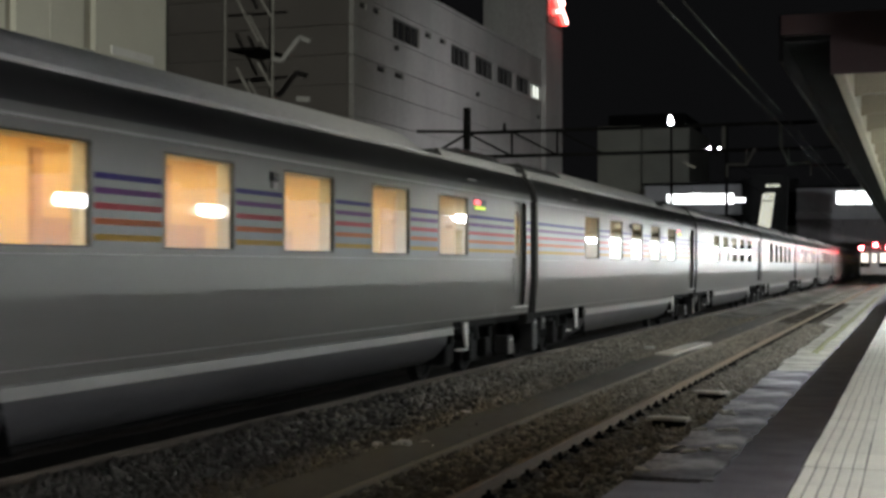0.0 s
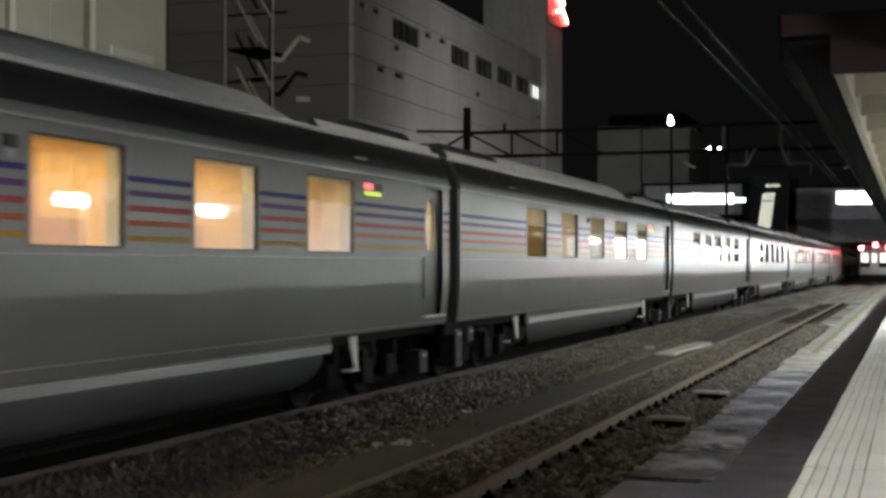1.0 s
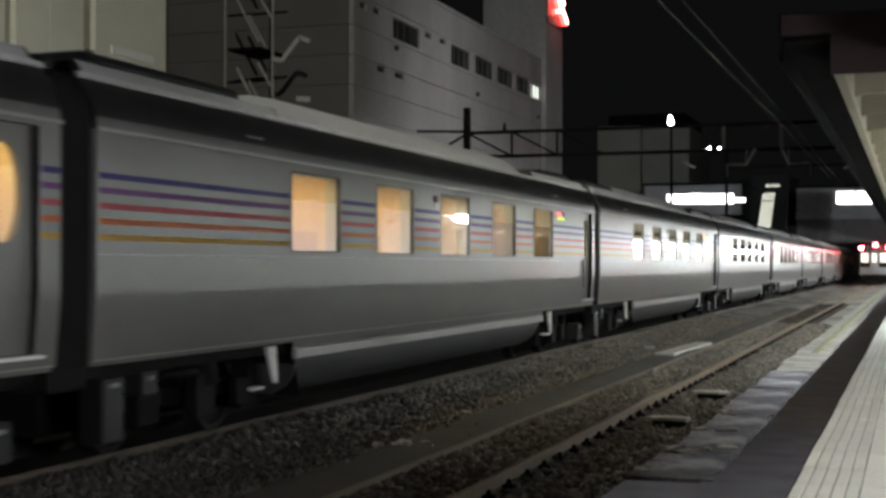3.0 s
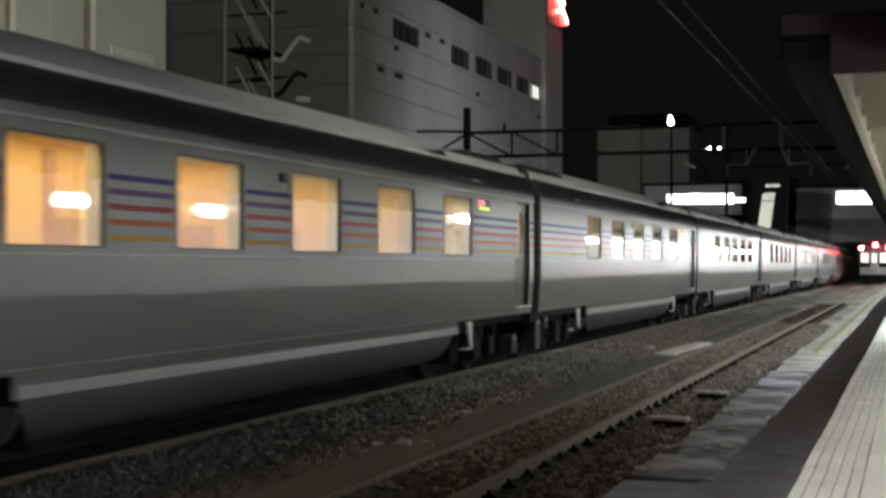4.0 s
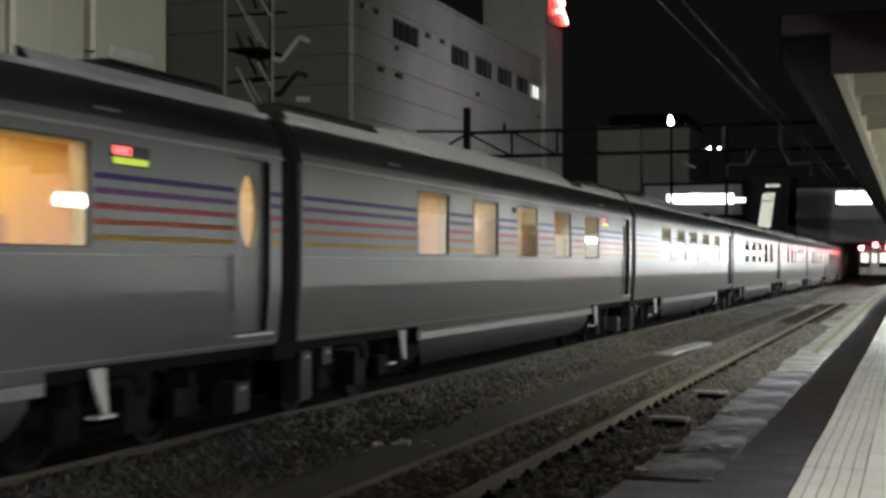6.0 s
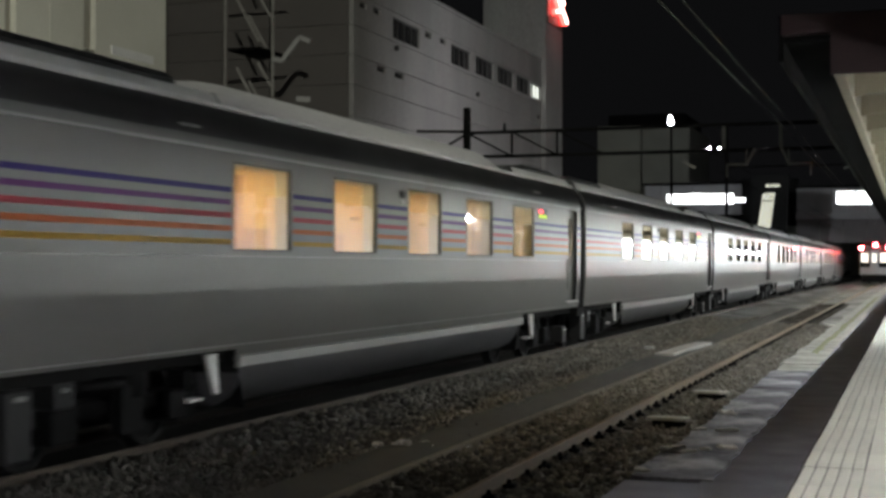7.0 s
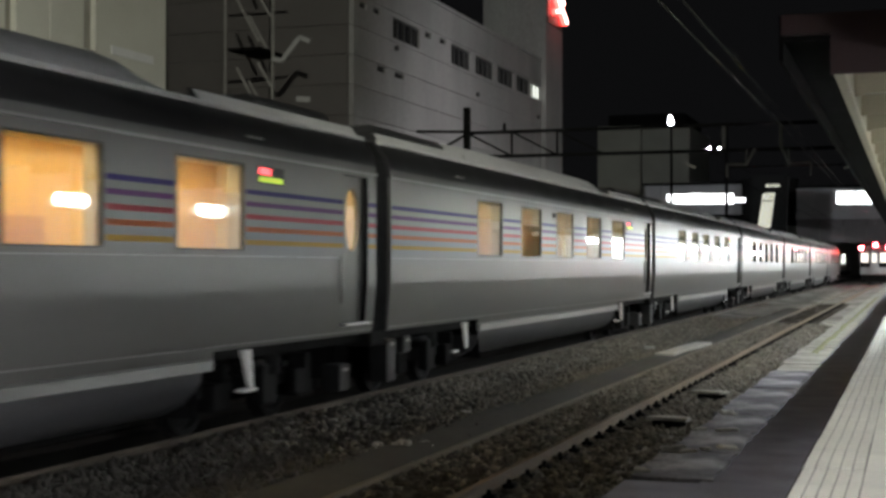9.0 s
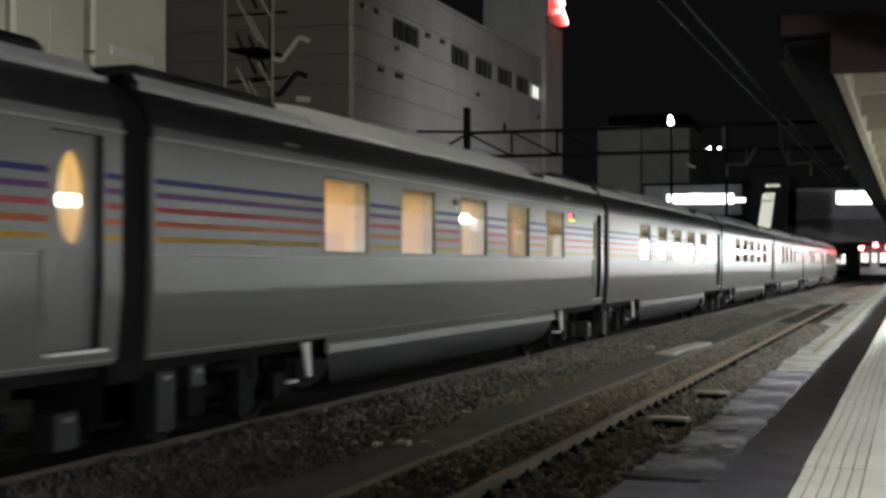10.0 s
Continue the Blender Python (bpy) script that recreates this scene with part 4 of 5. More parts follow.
# ------------------------------------------------------------------ overhead line
def portal(y, x0, x1, ztop, zlow, posts, label, brace=2.15, w=0.15, lattice=99):
    g = thing("catenary_gantry", label, "gantry", "overhead line gantries")
    for z in (ztop, zlow):
        bm = bmesh.new()
        bar(bm, (x0, y, z), (x1, y, z), w)
        part("chord", bm, STEEL, g)
    x = x0
    while x + brace <= min(x1, lattice) + 0.01:
        bm = bmesh.new()
        bar(bm, (x, y, ztop), (x + brace, y, zlow), w * 0.6)
        part("brace", bm, STEEL, g)
        bm = bmesh.new()
        bar(bm, (x, y, zlow), (x, y, ztop), w * 0.6)
        part("upright", bm, STEEL, g)
        x += brace
    for px, pz in posts:
        bm = bmesh.new()
        box(bm, px - w * 0.9, px + w * 0.9, y - w * 0.9, y + w * 0.9, -0.3, pz)
        part("post", bm, STEEL, g)
    return g


near = portal(60.0, -19.6, 0.9, 8.02, 6.90, [(-19.62, 9.2), (0.9, 8.2)], "dark steel lattice gantry over the tracks", lattice=-13.0)
bm = bmesh.new()
bar(bm, (-22.1, 60, 8.18), (-19.6, 60, 8.08), 0.12)
part("side_arm", bm, STEEL, near)
bm = bmesh.new()
bar(bm, (-20.8, 60, 7.35), (-19.6, 60, 8.0), 0.10)
part("arm_brace", bm, STEEL, near)
bm = bmesh.new()
rod(bm, (-17.8, 60, 8.05), (-17.8, 60, 8.42), 0.09, 0.06, n=10)
part("insulator", bm, STEEL, near)
for px in (-7.8, -5.38):
    bm = bmesh.new()
    bar(bm, (px, 60, 6.9), (px, 60, 8.0), 0.13)
    part("upright", bm, DIM_STEEL, near, "steel upright with its faint light put into the grey")
for x0, x1, x2 in ((-6.45, -6.85, -7.65), (-5.35, -5.02, -4.12)):
    bm = bmesh.new()
    bar(bm, (x0, 59.9, 6.95), (x1, 59.9, 6.22), 0.10)
    bar(bm, (x1 + 0.12 * (x0 - x1), 59.9, 6.9), (x1, 59.9, 6.22), 0.05)
    part("bracket_post", bm, DIM_STEEL, near)
    bm = bmesh.new()
    bar(bm, (x1, 59.9, 6.26), (x2, 59.9, 6.28), 0.09)
    part("cantilever", bm, DIM_STEEL, near)
    bm = bmesh.new()
    rod(bm, (x2, 59.9, 6.26), (x2, 59.9, 5.72), 0.05, 0.04, n=8)
    part("insulator", bm, DIM_STEEL, near)
for x0, z0, x1, z1 in ((-9.55, 6.42, -9.0, 6.15), (-2.35, 6.15, -2.75, 6.0)):
    bm = bmesh.new()
    bar(bm, (x0, 59.8, z0), (x1, 59.8, z1), 0.10)
    part("wire_strut", bm, STAIR, near)
portal(110.0, -14.2, 1.2, 11.0, 9.75, [(-14.1, 13.0), (1.2, 13.0)], "far dark gantry over the tracks", 99, 0.13)
for x0, x1 in ((-4.42, -4.10), (-3.92, -4.02)):
    bm = bmesh.new()
    pts = [(x0 + (x1 - x0) * t, -10 + 180 * t, 6.78 - 0.10 * math.sin(math.pi * ((t * 3) % 1.0))) for t in [i / 30 for i in range(31)]]
    loft(bm, [[(x + 0.011 * math.cos(q), y, z + 0.011 * math.sin(q)) for q in [math.tau * i / 6 for i in range(6)]] for x, y, z in pts], close=True)
    one("overhead_wire", bm, CABLE, "thin dark overhead contact wire above the empty track", "wire", "overhead wires")
for x in (-8.3, -8.0):
    bm = bmesh.new()
    rod(bm, (x, 60, 6.0 if x == -8.0 else 6.85), (x, 170, 6.0 if x == -8.0 else 6.85), 0.012, n=6)
    one("overhead_wire", bm, STEEL, "thin dark overhead contact wire above the train", "wire", "overhead wires")


# ------------------------------------------------------------------ floodlight masts in the distance
def mast(x, y, z, heads, label):
    m = thing("floodlight_mast", label, "lamp", "floodlight masts")
    bm = bmesh.new()
    rod(bm, (x, y, -0.3), (x, y, z + 0.3), 0.16, 0.09, n=10)
    part("pole", bm, STEEL, m)
    for hx, hw, hh in heads:
        bm = bmesh.new()
        rod(bm, (hx, y - 0.05, z + hh), (hx, y - 0.32, z + hh), hw * 0.8, hw, n=16)
        bar(bm, (x, y, z), (hx, y - 0.1, z + hh), 0.08)
        part("lamp_housing", bm, STEEL, m)
        bm = bmesh.new()
        rod(bm, (hx, y - 0.322, z + hh), (hx, y - 0.36, z + hh), hw * 0.66, n=16)
        part("lamp_face", bm, FLOOD_GLOW, m, "glowing white lamp face")
    return m


mast(-20.2, 120, 14.55, [(-20.25, 0.20, 0.38), (-20.18, 0.30, -0.08)], "tall floodlight mast with stacked bright white lamps")
mast(-19.3, 150, 14.6, [(-21.05, 0.25, 0.0), (-19.95, 0.20, 0.05)], "tall floodlight mast with twin white lamps")

# ------------------------------------------------------------------ footbridge
bridge = thing("footbridge", "grey clad station footbridge with brightly lit windows", "bridge")
BY = 165.0
for x0, x1, z0, z1 in ((-31.0, -19.4, 8.0, 11.6), (-13.0, 3.0, 8.1, 10.95)):
    n = int((x1 - x0) / 1.9)
    for k in range(n):
        a, b = x0 + (x1 - x0) * k / n, x0 + (x1 - x0) * (k + 1) / n
        bm = bmesh.new()
        box(bm, a + 0.02, b - 0.02, BY, BY + 3.2, z0, z1, 0.03)
        part("cladding_panel", bm, BRIDGE, bridge)
    bm = bmesh.new()
    box(bm, x0 - 0.3, x1 + 0.3, BY - 0.3, BY + 3.5, z1 + 0.01, z1 + 0.3)
    part("roof", bm, STEEL, bridge)
bm = bmesh.new()
box(bm, -31.5, 8, BY + 0.2, BY + 3.0, 6.6, 7.98)
part("girder", bm, STEEL, bridge)
bm = bmesh.new()
box(bm, -13.05, 3, BY - 0.15, BY - 0.02, 7.3, 8.08)
part("lower_fascia", bm, BRIDGE, bridge)
# dark grey panels added below the fascia to paint the haze there
for k in range(6):
    bm = bmesh.new()
    box(bm, -13.0 + 2.65 * k, -10.4 + 2.65 * k, BY + 0.05, BY + 0.19, 4.6, 7.28)
    part("lower_panel", bm, HAZE_GREY, bridge, "dark grey panel for the haze under the footbridge")
bm = bmesh.new()
box(bm, -19.4, -13.0, BY + 0.4, BY + 3.0, 8.0, 12.2)
part("stair_head", bm, BLACK, bridge)
for x0, x1, z0, z1 in ((-28.3, -26.0, 9.35, 10.5), (-25.9, -23.9, 9.3, 10.55), (-23.8, -22.8, 9.3, 10.5), (-22.65, -21.9, 9.3, 10.5), (-21.75, -20.3, 9.25, 10.5), (-20.2, -18.9, 9.45, 9.95), (-8.45, -6.45, 9.05, 10.52), (-6.2, -4.15, 9.05, 10.5)):
    w = thing("window", "", "")
    w.parent = bridge
    bm = bmesh.new()
    box(bm, x0, x1, BY - 0.06, BY - 0.02, z0, z1)
    part("pane", bm, LIT_WIN, w, "brightly lit pane")
    bm = bmesh.new()
    for a, b, c, d in ((x0 - 0.06, x1 + 0.06, z1, z1 + 0.07), (x0 - 0.06, x1 + 0.06, z0 - 0.07, z0), (x0 - 0.06, x0, z0, z1), (x1, x1 + 0.06, z0, z1), (x0, x1, z0 + 0.3, z0 + 0.35)):
        box(bm, a, b, BY - 0.11, BY - 0.01, c, d)
    part("window_frame", bm, FRAME, w)
for x in (-30.5, -19.0, -12.6, 2.5):
    bm = bmesh.new()
    box(bm, x - 0.35, x + 0.35, BY + 1.2, BY + 2.0, -0.3, 6.6)
    part("pier", bm, BRIDGE, bridge)

# lit glazing of the bridge stair, leaning
glaz = thing("stair_glazing", "slanted lit stair glazing with dark vertical bars", "stair")
for k in range(5):
    f = k / 5
    xt, xb = -15.85 + 1.36 * f, -16.45 + 1.42 * f
    bm = bmesh.new()
    loft(bm, [[(xb + 0.02, y, 6.1), (xb + 0.25, y, 6.1), (xt + 0.24, y, 10.0), (xt + 0.02, y, 10.0)] for y in (155.0, 155.05)], close=True)
    part("pane", bm, LIT_STAIR, glaz, "lit pane")
bm = bmesh.new()
box(bm, -16.2, -14.3, 154.96, 154.99, 9.02, 9.14)
part("transom", bm, FRAME, glaz)
bm = bmesh.new()
loft(bm, [[(-17.6, y, 0), (-13.6, y, 0), (-13.1, y, 12.0), (-17.0, y, 12.0)] for y in (155.1, 157.0)], close=True)
part("stair_body", bm, BLACK, glaz)
bm = bmesh.new()
for k in range(5):
    box(bm, -15.5 + 0.31 * k, -15.26 + 0.31 * k, 154.9, 155.0, 10.62, 10.95)
part("sign_bar", bm, LIT_STAIR, glaz, "small lit sign of plain bars")

# backdrop building added beyond the footbridge to lift the black under it
depot = thing("station_building", "dim grey backdrop building added beyond the footbridge", "building")
for k in range(8):
    bm = bmesh.new()
    box(bm, -26 + 5.0 * k, -21.05 + 5.0 * k, 300, 312, -0.3, 11.5, 0.05)
    part("wall_panel", bm, FARWALL, depot)

# far dim building
far = thing("far_building", "dim grey-green concrete building far behind the tracks", "building")
for x0, x1, zt in ((-38.5, -32.9, 19.8), (-32.7, -26.7, 19.6)):
    bm = bmesh.new()
    box(bm, x0, x1, 172, 190, -0.3, zt, 0.1)
    part("wall", bm, FARWALL, far)
bm = bmesh.new()
box(bm, -37.5, -27.5, 174, 188, 19.0, 21.4, 0.2)
part("roof_plant", bm, STEEL, far)


# ------------------------------------------------------------------ standing trains in the distance
def railcar(x, y, label, red):
    c = thing("standing_railcar", label, "train", at=pose(x, y, 0))
    prof = [(1.42, 1.0), (1.45, 2.0), (1.42, 3.2), (1.2, 3.65), (0.6, 3.88)]
    ring = [(a, z) for a, z in prof] + [(-a, z) for a, z in prof[::-1]]
    bm = bmesh.new()
    loft(bm, [[(a * k, yy, 1.0 + (z - 1.0) * (0.97 + 0.03 * k)) for a, z in ring] for yy, k in ((0, 0.94), (0.35, 1.0), (20, 1.0))], close=True)
    part("body", bm, TRAIN_RED if red else WHITE, c)
    bm = bmesh.new()
    box(bm, -1.2, 1.2, 0.2, 19.8, 0.25, 0.98)
    part("underframe", bm, BLACK, c)
    bm = bmesh.new()
    box(bm, -0.42, 0.42, -0.22, -0.01, 1.0, 3.4, 0.03)
    part("gangway_door", bm, WHITE if not red else BRIDGE, c)
    for x0, x1 in ((-1.25, -0.55), (0.55, 1.25)):
        bm = bmesh.new()
        box(bm, x0, x1, -0.05, -0.01, 2.2, 3.1, 0.01)
        part("cab_window", bm, HEAD_WHITE if red else LIT_ROOM, c, "lit cab window")
        bm = bmesh.new()
        for a, b, p, q in ((x0 - 0.10, x1 + 0.10, 3.1, 3.2), (x0 - 0.10, x1 + 0.10, 2.1, 2.2), (x0 - 0.10, x0, 2.2, 3.1), (x1, x1 + 0.10, 2.2, 3.1)):
            box(bm, a, b, -0.08, 0.0, p, q)
        part("cab_window_frame", bm, WHITE if not red else FRAME, c)
    bm = bmesh.new()
    box(bm, -0.2, 0.2, -0.26, -0.222, 2.2, 3.05)
    part("door_window", bm, HEAD_WHITE, c, "lit door window")
    bm = bmesh.new()
    box(bm, -1.36, 1.36, -0.035, 0.02, 1.72, 2.08)
    part("front_band", bm, BLACK if red else WHITE, c)
    bm = bmesh.new()
    box(bm, -1.36, 1.36, -0.03, 0.02, 1.0, 1.70, 0.02)
    part("front_apron", bm, BRIDGE, c)
    if red:
        for lx, lz in ((-1.22, 3.60), (0.12, 3.88), (1.30, 3.60)):
            bm = bmesh.new()
            rod(bm, (lx, -0.10, lz), (lx, 0.15, lz), 0.24, n=18)
            lens = part("tail_lamp", bm, LENS_RED, c, "glowing red tail lamp")
            bm = bmesh.new()
            rod(bm, (lx, -0.16, lz), (lx, -0.105, lz), 0.19, n=14)
            part("lamp_bulb", bm, SIGNAL_RED, lens, "white-hot red bulb")
    else:
        for lx in (-1.0, 1.0):
            bm = bmesh.new()
            rod(bm, (lx, -0.12, 3.55), (lx, 0.1, 3.55), 0.20, n=12)
            part("headlamp", bm, LIT_WIN, c, "glowing white headlamp")
    for yy in (3.0, 16.5):
        bm = bmesh.new()
        for wy in (-1.0, 1.0):
            for s in (-1, 1):
                rod(bm, (s * 0.5, yy + wy, 0.43), (s * 0.6, yy + wy, 0.43), 0.43, n=14)
        box(bm, -1.0, 1.0, yy - 1.5, yy + 1.5, 0.35, 0.6)
        part("bogie", bm, BLACK, c)
    return c


railcar(-3.6, 140.0, "standing grey railcar with glowing red tail lamps on the empty track", True)
railcar(-12.2, 242.0, "white-fronted train standing far off on a side track", False)

bm = bmesh.new()
box(bm, -1.335, -0.83, CY0 + 0.01, CY1, 4.33, 4.395)
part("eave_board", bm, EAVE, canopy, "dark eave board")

# ------------------------------------------------------------------ canopy steelwork
for k in range(57):
    y = 15.45 + 2.35 * k
    bm = bmesh.new()
    box(bm, -0.69, 6.4, y, y + 0.10, 4.04, 4.30)
    part("rib", bm, BEAM, canopy)
    bm = bmesh.new()
    loft(bm, [[(-0.69, yy, 4.0), (-0.69, yy, 4.11), (-0.25, yy, 4.11)] for yy in (y + 0.02, y + 0.08)], close=True)
    part("gusset", bm, BEAM, canopy)
for k in range(15):
    bm = bmesh.new()
    box(bm, 4.2, 4.45, 17 + 9.0 * k, 17.25 + 9.0 * k, PZ - 0.02, 4.12)
    part("column", bm, BEAM, canopy)

# ------------------------------------------------------------------ platform edge tiles and trackside
def ribbed_tile():
    """A pale edge block, 0.34 by 0.62 m, with five ribs along the edge."""
    bm = bmesh.new()
    box(bm, 0.0, 0.335, 0.004, 0.617, -0.03, 0.0)
    for i in range(5):
        x = 0.016 + 0.0655 * i
        vs = [[(x - 0.006, y, 0.0), (x - 0.001, y, 0.007), (x + 0.050, y, 0.007), (x + 0.055, y, 0.0)] for y in (0.006, 0.615)]
        loft(bm, vs, close=True)
    me = mesh_of("edge_tile", bm, JOINT)
    me.materials.append(TILE)
    for k, p in enumerate(me.polygons):
        p.material_index = 1 if k >= 6 else 0
    return me


tile_mesh = ribbed_tile()
bm = bmesh.new()
box(bm, 0.0, 0.60, 0.004, 0.617, -0.03, 0.006)
inner_mesh = mesh_of("paving_tile", bm, TILE)
bm = bmesh.new()
box(bm, PX + 0.03, 0.8, 3.0, 150, PZ - 0.019, PZ - 0.012)
part("joint_bed", bm, JOINT, platform)
rnd = random.Random(5)
for k in range(210):
    y = 4.0 + 0.6235 * k
    dx = rnd.uniform(-0.004, 0.004)
    o = new("edge_tile", tile_mesh)
    o.parent, o.location = platform, (PX + dx, y, PZ + rnd.uniform(-0.003, 0.003))
    o = new("paving_tile", inner_mesh)
    o.parent, o.location = platform, (PX + 0.335 + 0.005, y, PZ + rnd.uniform(-0.002, 0.002))

rnd = random.Random(11)


def rough_slab(lx, ly, lz, seed):
    """A worn concrete slab with a broken outline."""
    r = random.Random(seed)
    pts = []
    for a, b, n in (((0, 0), (lx, 0), 5), ((lx, 0), (lx, ly), 6), ((lx, ly), (0, ly), 5), ((0, ly), (0, 0), 6)):
        for i in range(n):
            t = i / n
            pts.append((a[0] + (b[0] - a[0]) * t + r.uniform(-0.03, 0.03), a[1] + (b[1] - a[1]) * t + r.uniform(-0.05, 0.05)))
    bm = bmesh.new()
    lo = [bm.verts.new((x, y, 0)) for x, y in pts]
    hi = [bm.verts.new((x, y, lz)) for x, y in pts]
    cx, cy = lx / 2, ly / 2
    top = [bm.verts.new((cx + (x - cx) * 0.96, cy + (y - cy) * 0.97, lz + 0.005)) for x, y in pts]
    n = len(pts)
    for i in range(n):
        j = (i + 1) % n
        bm.faces.new((lo[i], lo[j], hi[j], hi[i]))
        bm.faces.new((hi[i], hi[j], top[j], top[i]))
    bm.faces.new(top)
    return bm


y = 12.15
for k in range(24):
    ly = rnd.choice((1.75, 1.85, 1.95))
    w = rnd.uniform(0.68, 0.75)
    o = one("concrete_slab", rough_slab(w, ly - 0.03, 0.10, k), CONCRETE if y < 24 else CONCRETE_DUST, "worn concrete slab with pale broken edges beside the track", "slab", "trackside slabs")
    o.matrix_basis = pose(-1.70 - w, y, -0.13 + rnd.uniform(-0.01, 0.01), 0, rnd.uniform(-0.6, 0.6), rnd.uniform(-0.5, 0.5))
    y += ly
bm = bmesh.new()
box(bm, -1.79, PX + 0.02, 2, 150, -0.25, -0.045)
box(bm, -2.45, -1.791, 2, 12.08, -0.25, -0.05)
one("pavement", bm, ASPHALT, "dark asphalt strip at the foot of the platform", "pavement", kind="structure")

bm = bmesh.new()
box(bm, -2.45, -1.81, y + 0.02, 150, -0.25, -0.07)
one("pavement_far", bm, CONCRETE_DUST, "pale dusty concrete strip along the asphalt", "pavement", kind="structure")

bm = bmesh.new()
edge = []
for i in range(90):
    yy = 30 + 0.6 * i
    w = 0.07 + 0.06 * noise.noise(Vector((yy * 0.7, 2, 0)))
    cx = -2.02 + 0.05 * noise.noise(Vector((yy * 0.3, 8, 0)))
    edge.append([(cx - w, yy, -0.02), (cx - w * 0.5, yy, 0.012), (cx + w * 0.5, yy, 0.012), (cx + w, yy, -0.02)])
loft(bm, edge, smooth=True)
one("moss_strip", bm, MOSS, "faded yellow-green moss along the trackside slabs", "moss", kind="stuff")

for x, yy in ((-3.14, 16.85), (-3.13, 20.55)):
    blk = thing("cable_cover", "pale concrete cover plate beside the rail, on a block coloured black for its shadow", "cover", "cable covers", at=pose(x, yy, -0.16))
    # black support block: the plate's shadow put into its colour
    bm = bmesh.new()
    box(bm, 0.06, 0.46, 0.03, 0.22, 0.0, 0.105)
    part("footing", bm, BLACK, blk)
    part("cover_plate", rough_slab(0.50, 0.26, 0.03, int(yy)), CONCRETE_PALE, blk).location.z = 0.106
b = one("walk_board", rough_slab(0.42, 4.7, 0.06, 77), CONCRETE_PALE, "pale concrete board lying on the ballast between tracks", "board")
b.matrix_basis = pose(-5.30, 29.3, -0.09, 0, 0, -2.0)
for i, (x, yy, sx, sy) in enumerate(((-5.30, 13.7, 0.16, 0.10), (-5.45, 13.5, 0.07, 0.06), (-5.50, 16.6, 0.2, 0.12), (-5.75, 31.5, 0.14, 0.16), (-2.2, 45.0, 0.5, 0.35))):
    b = one("concrete_fragment", rough_slab(sx, sy, 0.05, 90 + i), CONCRETE_PALE, "small pale broken concrete fragment on the ballast", "fragment", "fragments")
    b.matrix_basis = pose(x, yy, -0.09, 3, -4, 30 * i)
chips = random.Random(31)
for i in range(14):
    b = one("concrete_fragment", rough_slab(chips.uniform(0.06, 0.22), chips.uniform(0.05, 0.14), 0.02, 200 + i), CONCRETE_PALE, "flat pale concrete chip on the worn slabs", "fragment", "fragments")
    b.matrix_basis = pose(chips.uniform(-2.38, -1.75), chips.choice((12.3, 13.9, 14.1, 15.7, 15.9, 17.6)) + chips.uniform(-0.12, 0.12), -0.022, 0, 0, chips.uniform(0, 180))
bm = bmesh.new()
wire = [(-5.15 + 0.28 * i / 8, 13.9 + 0.25 * math.sin(i * 0.5), -0.085 + 0.02 * math.sin(i)) for i in range(9)]
for a, b in zip(wire, wire[1:]):
    rod(bm, a, b, 0.008, n=5)
one("loose_wire", bm, CONCRETE_PALE, "short pale loose wire lying on the ballast", "wire")

# sleepers and rail clips of the empty track
bm = bmesh.new()
box(bm, -1.0, 1.0, -0.11, 0.11, -0.28, -0.135, 0.012)
sleeper_mesh = mesh_of("sleeper", bm, BLACK_WOOD)
for k in range(110):
    o = tagged(new("sleeper", sleeper_mesh), "dark wooden sleeper nearly buried in ballast", "sleeper", "sleepers of the empty track")
    o.location = (NEAR_X + rnd.uniform(-0.02, 0.02), 6.2 + 0.62 * k, 0)
bm = bmesh.new()
box(bm, 0.035, 0.15, -0.06, 0.06, -0.135, -0.095, 0.012)
rod(bm, (0.085, 0, -0.095), (0.085, 0, -0.055), 0.025, 0.02, n=8)
clip_mesh = mesh_of("rail_clip", bm, BLACK)
for k in range(110):
    o = new("rail_clip", clip_mesh)
    o.parent, o.location = near_rail, (NEAR_X + 0.566, 6.2 + 0.62 * k, 0)

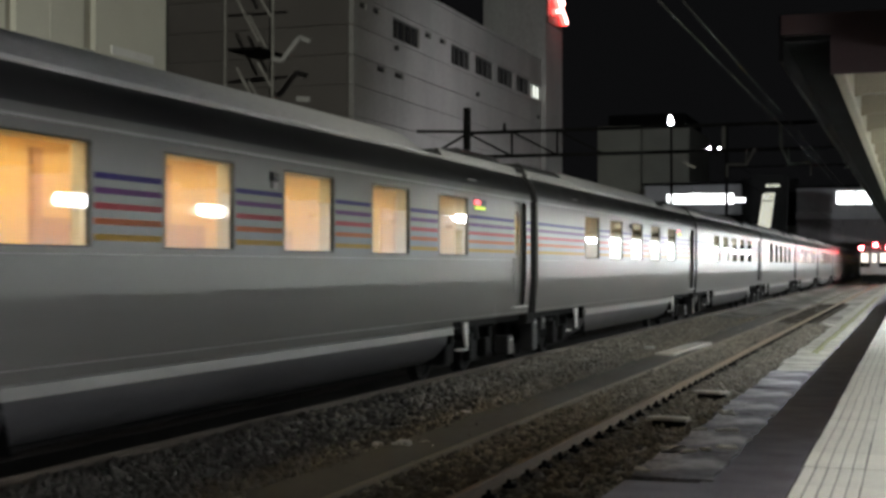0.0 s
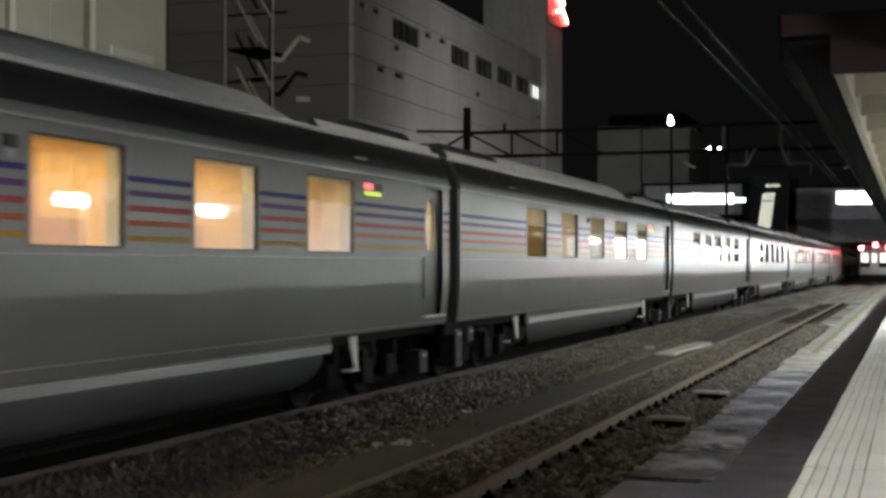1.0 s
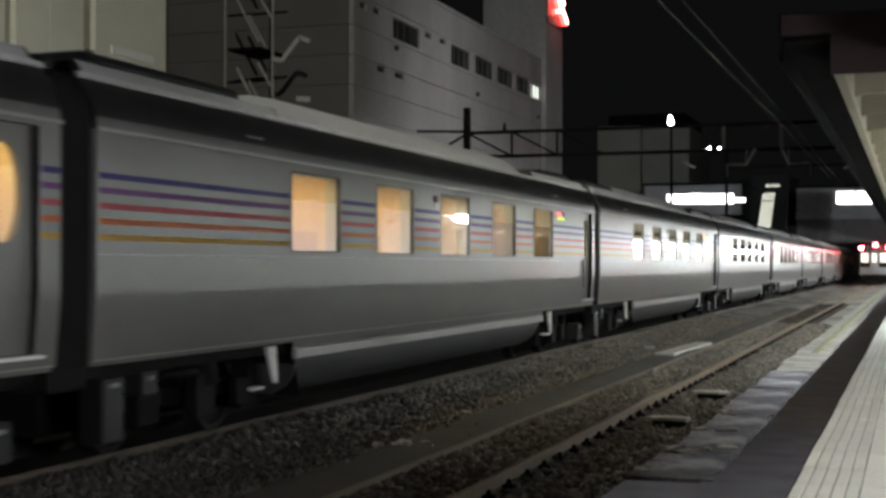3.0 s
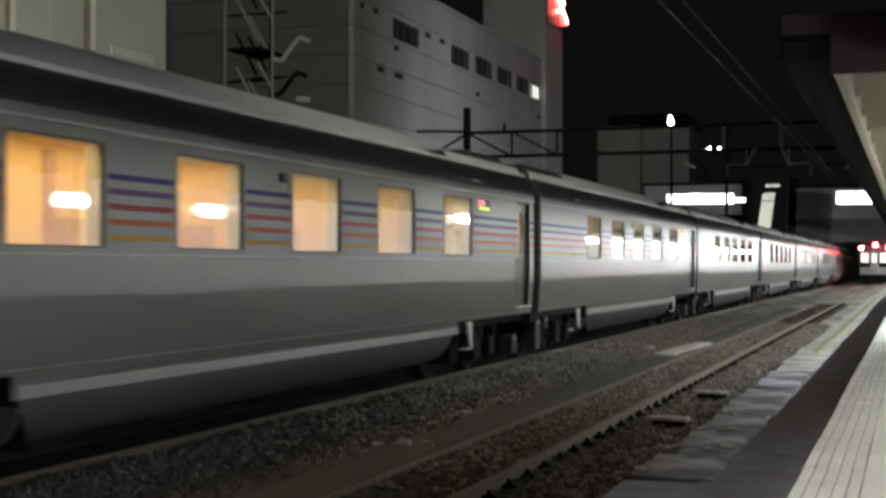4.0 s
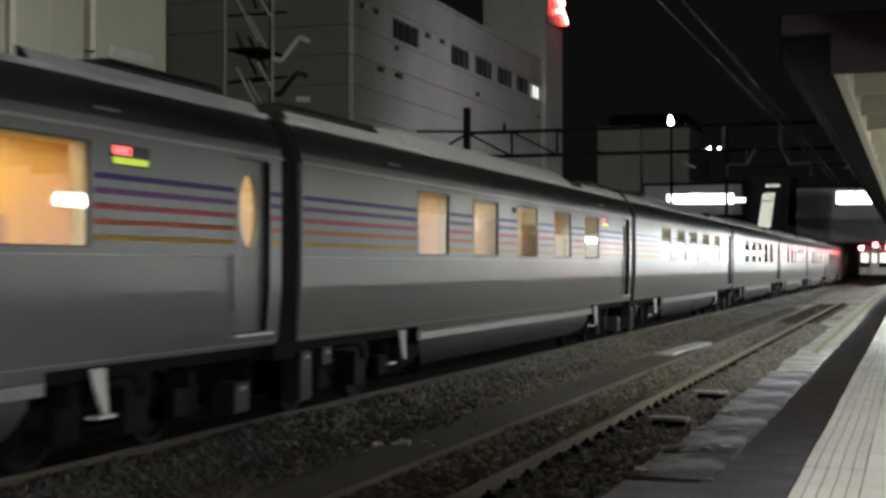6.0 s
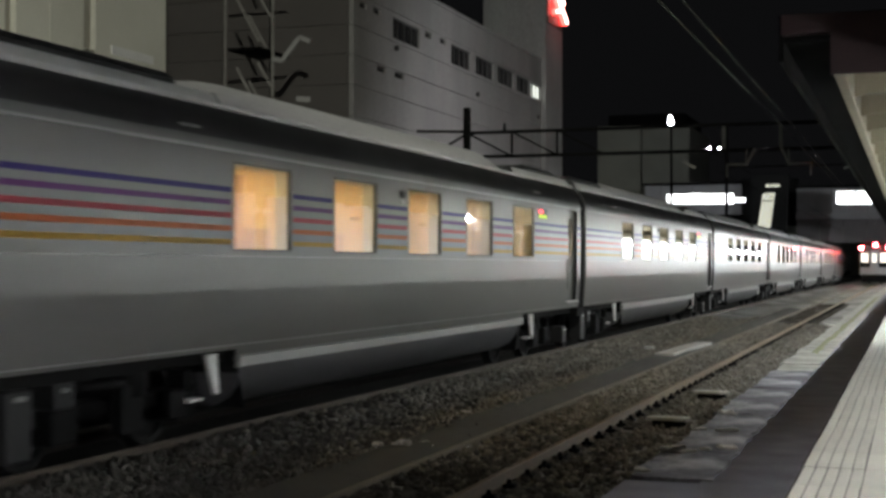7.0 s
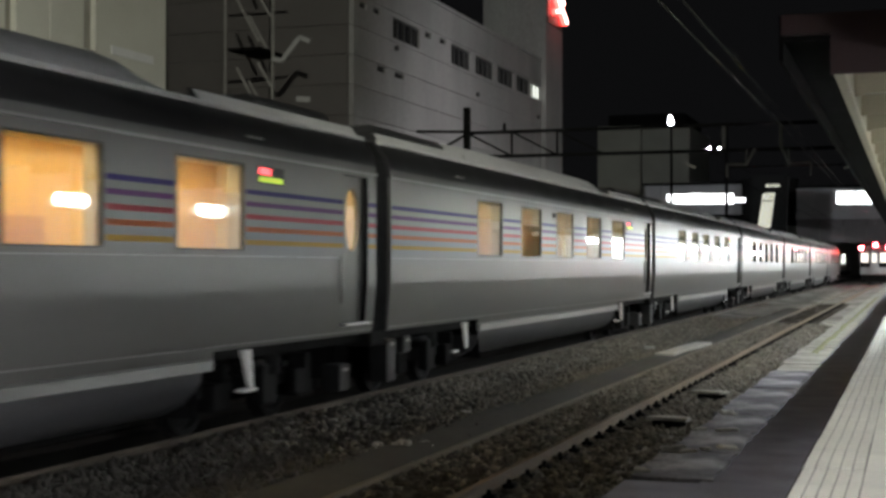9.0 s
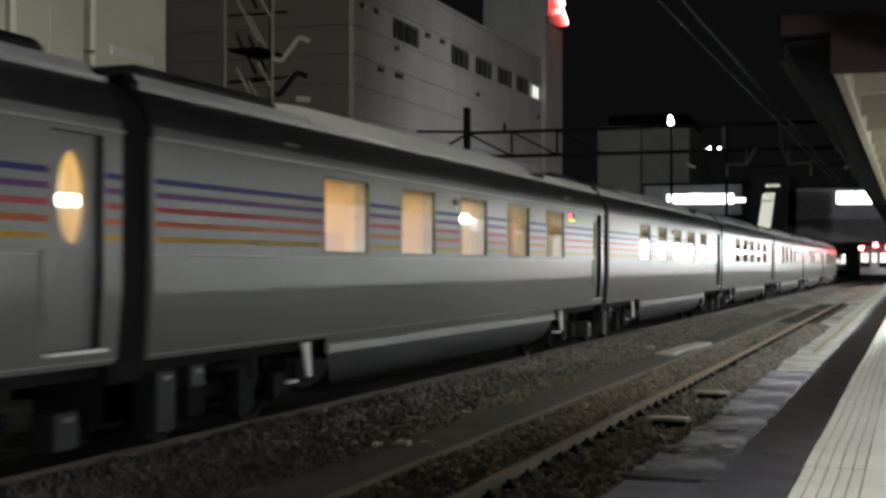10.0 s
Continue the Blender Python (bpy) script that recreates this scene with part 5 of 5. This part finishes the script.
# loose ballast stones
def stones(count, x0, x1, y0, y1, seed, smin, smax):
    r = np.random.default_rng(seed)
    g = (1 + 5 ** 0.5) / 2
    ico = np.array([(-1, g, 0), (1, g, 0), (-1, -g, 0), (1, -g, 0), (0, -1, g), (0, 1, g), (0, -1, -g), (0, 1, -g), (g, 0, -1), (g, 0, 1), (-g, 0, -1), (-g, 0, 1)]) / 1.9
    tri = np.array([(0, 11, 5), (0, 5, 1), (0, 1, 7), (0, 7, 10), (0, 10, 11), (1, 5, 9), (5, 11, 4), (11, 10, 2), (10, 7, 6), (7, 1, 8), (3, 9, 4), (3, 4, 2), (3, 2, 6), (3, 6, 8), (3, 8, 9), (4, 9, 5), (2, 4, 11), (6, 2, 10), (8, 6, 7), (9, 8, 1)])
    u = r.random(count)
    py = y0 + (y1 - y0) * u ** 1.5
    px = r.uniform(x0, x1, count)
    size = r.uniform(smin, smax, count)
    pz = np.array([height(a, b) for a, b in zip(px, py)]) + size * 0.15
    v = ico[None] * r.uniform(0.65, 1.2, (count, 12, 1)) * size[:, None, None] * r.uniform(0.6, 1.2, (count, 1, 3))
    a = r.uniform(0, math.tau, count)
    c, s = np.cos(a)[:, None], np.sin(a)[:, None]
    v = np.stack((v[..., 0] * c - v[..., 1] * s, v[..., 0] * s + v[..., 1] * c, v[..., 2]), -1)
    v += np.stack((px, py, pz), -1)[:, None]
    return v.reshape(-1, 3), (tri[None] + 12 * np.arange(count)[:, None, None]).reshape(-1, 3)


sets = [stones(9000, -4.72, -3.58, 5, 48, 1, 0.028, 0.065), stones(7000, -3.5, -2.35, 5, 48, 2, 0.025, 0.06), stones(13000, -7.50, -5.40, 6, 52, 3, 0.028, 0.065), stones(3800, -5.5, -4.7, 6, 45, 4, 0.015, 0.05)]
vv, ff, off = [], [], 0
for v, f in sets:
    vv.append(v), ff.append(f + off)
    off += len(v)
me = bpy.data.meshes.new("ballast_stones")
me.from_pydata(np.concatenate(vv).tolist(), [], np.concatenate(ff).tolist())
me.materials.append(BALLAST)
me.materials.append(BALLAST_DIM)
# stones coloured darker for the weak near light, fewer of them further along
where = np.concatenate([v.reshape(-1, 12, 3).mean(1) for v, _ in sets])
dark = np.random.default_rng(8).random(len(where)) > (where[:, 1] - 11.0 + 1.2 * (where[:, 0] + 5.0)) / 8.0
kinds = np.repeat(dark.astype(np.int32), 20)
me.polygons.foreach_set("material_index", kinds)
tagged(new("ballast_stones", me), "loose grey-brown ballast stones between the rails", "ballast", kind="stuff")


# motion of everything that moves
def motions():
    times = [0.5 * i for i in range(21)]
    for k, car in enumerate(cars):
        walk(car, [(t, pose(TRAIN_X, train_s(t) + 20.0 * (k - 1), 0)) for t in times])


motions()
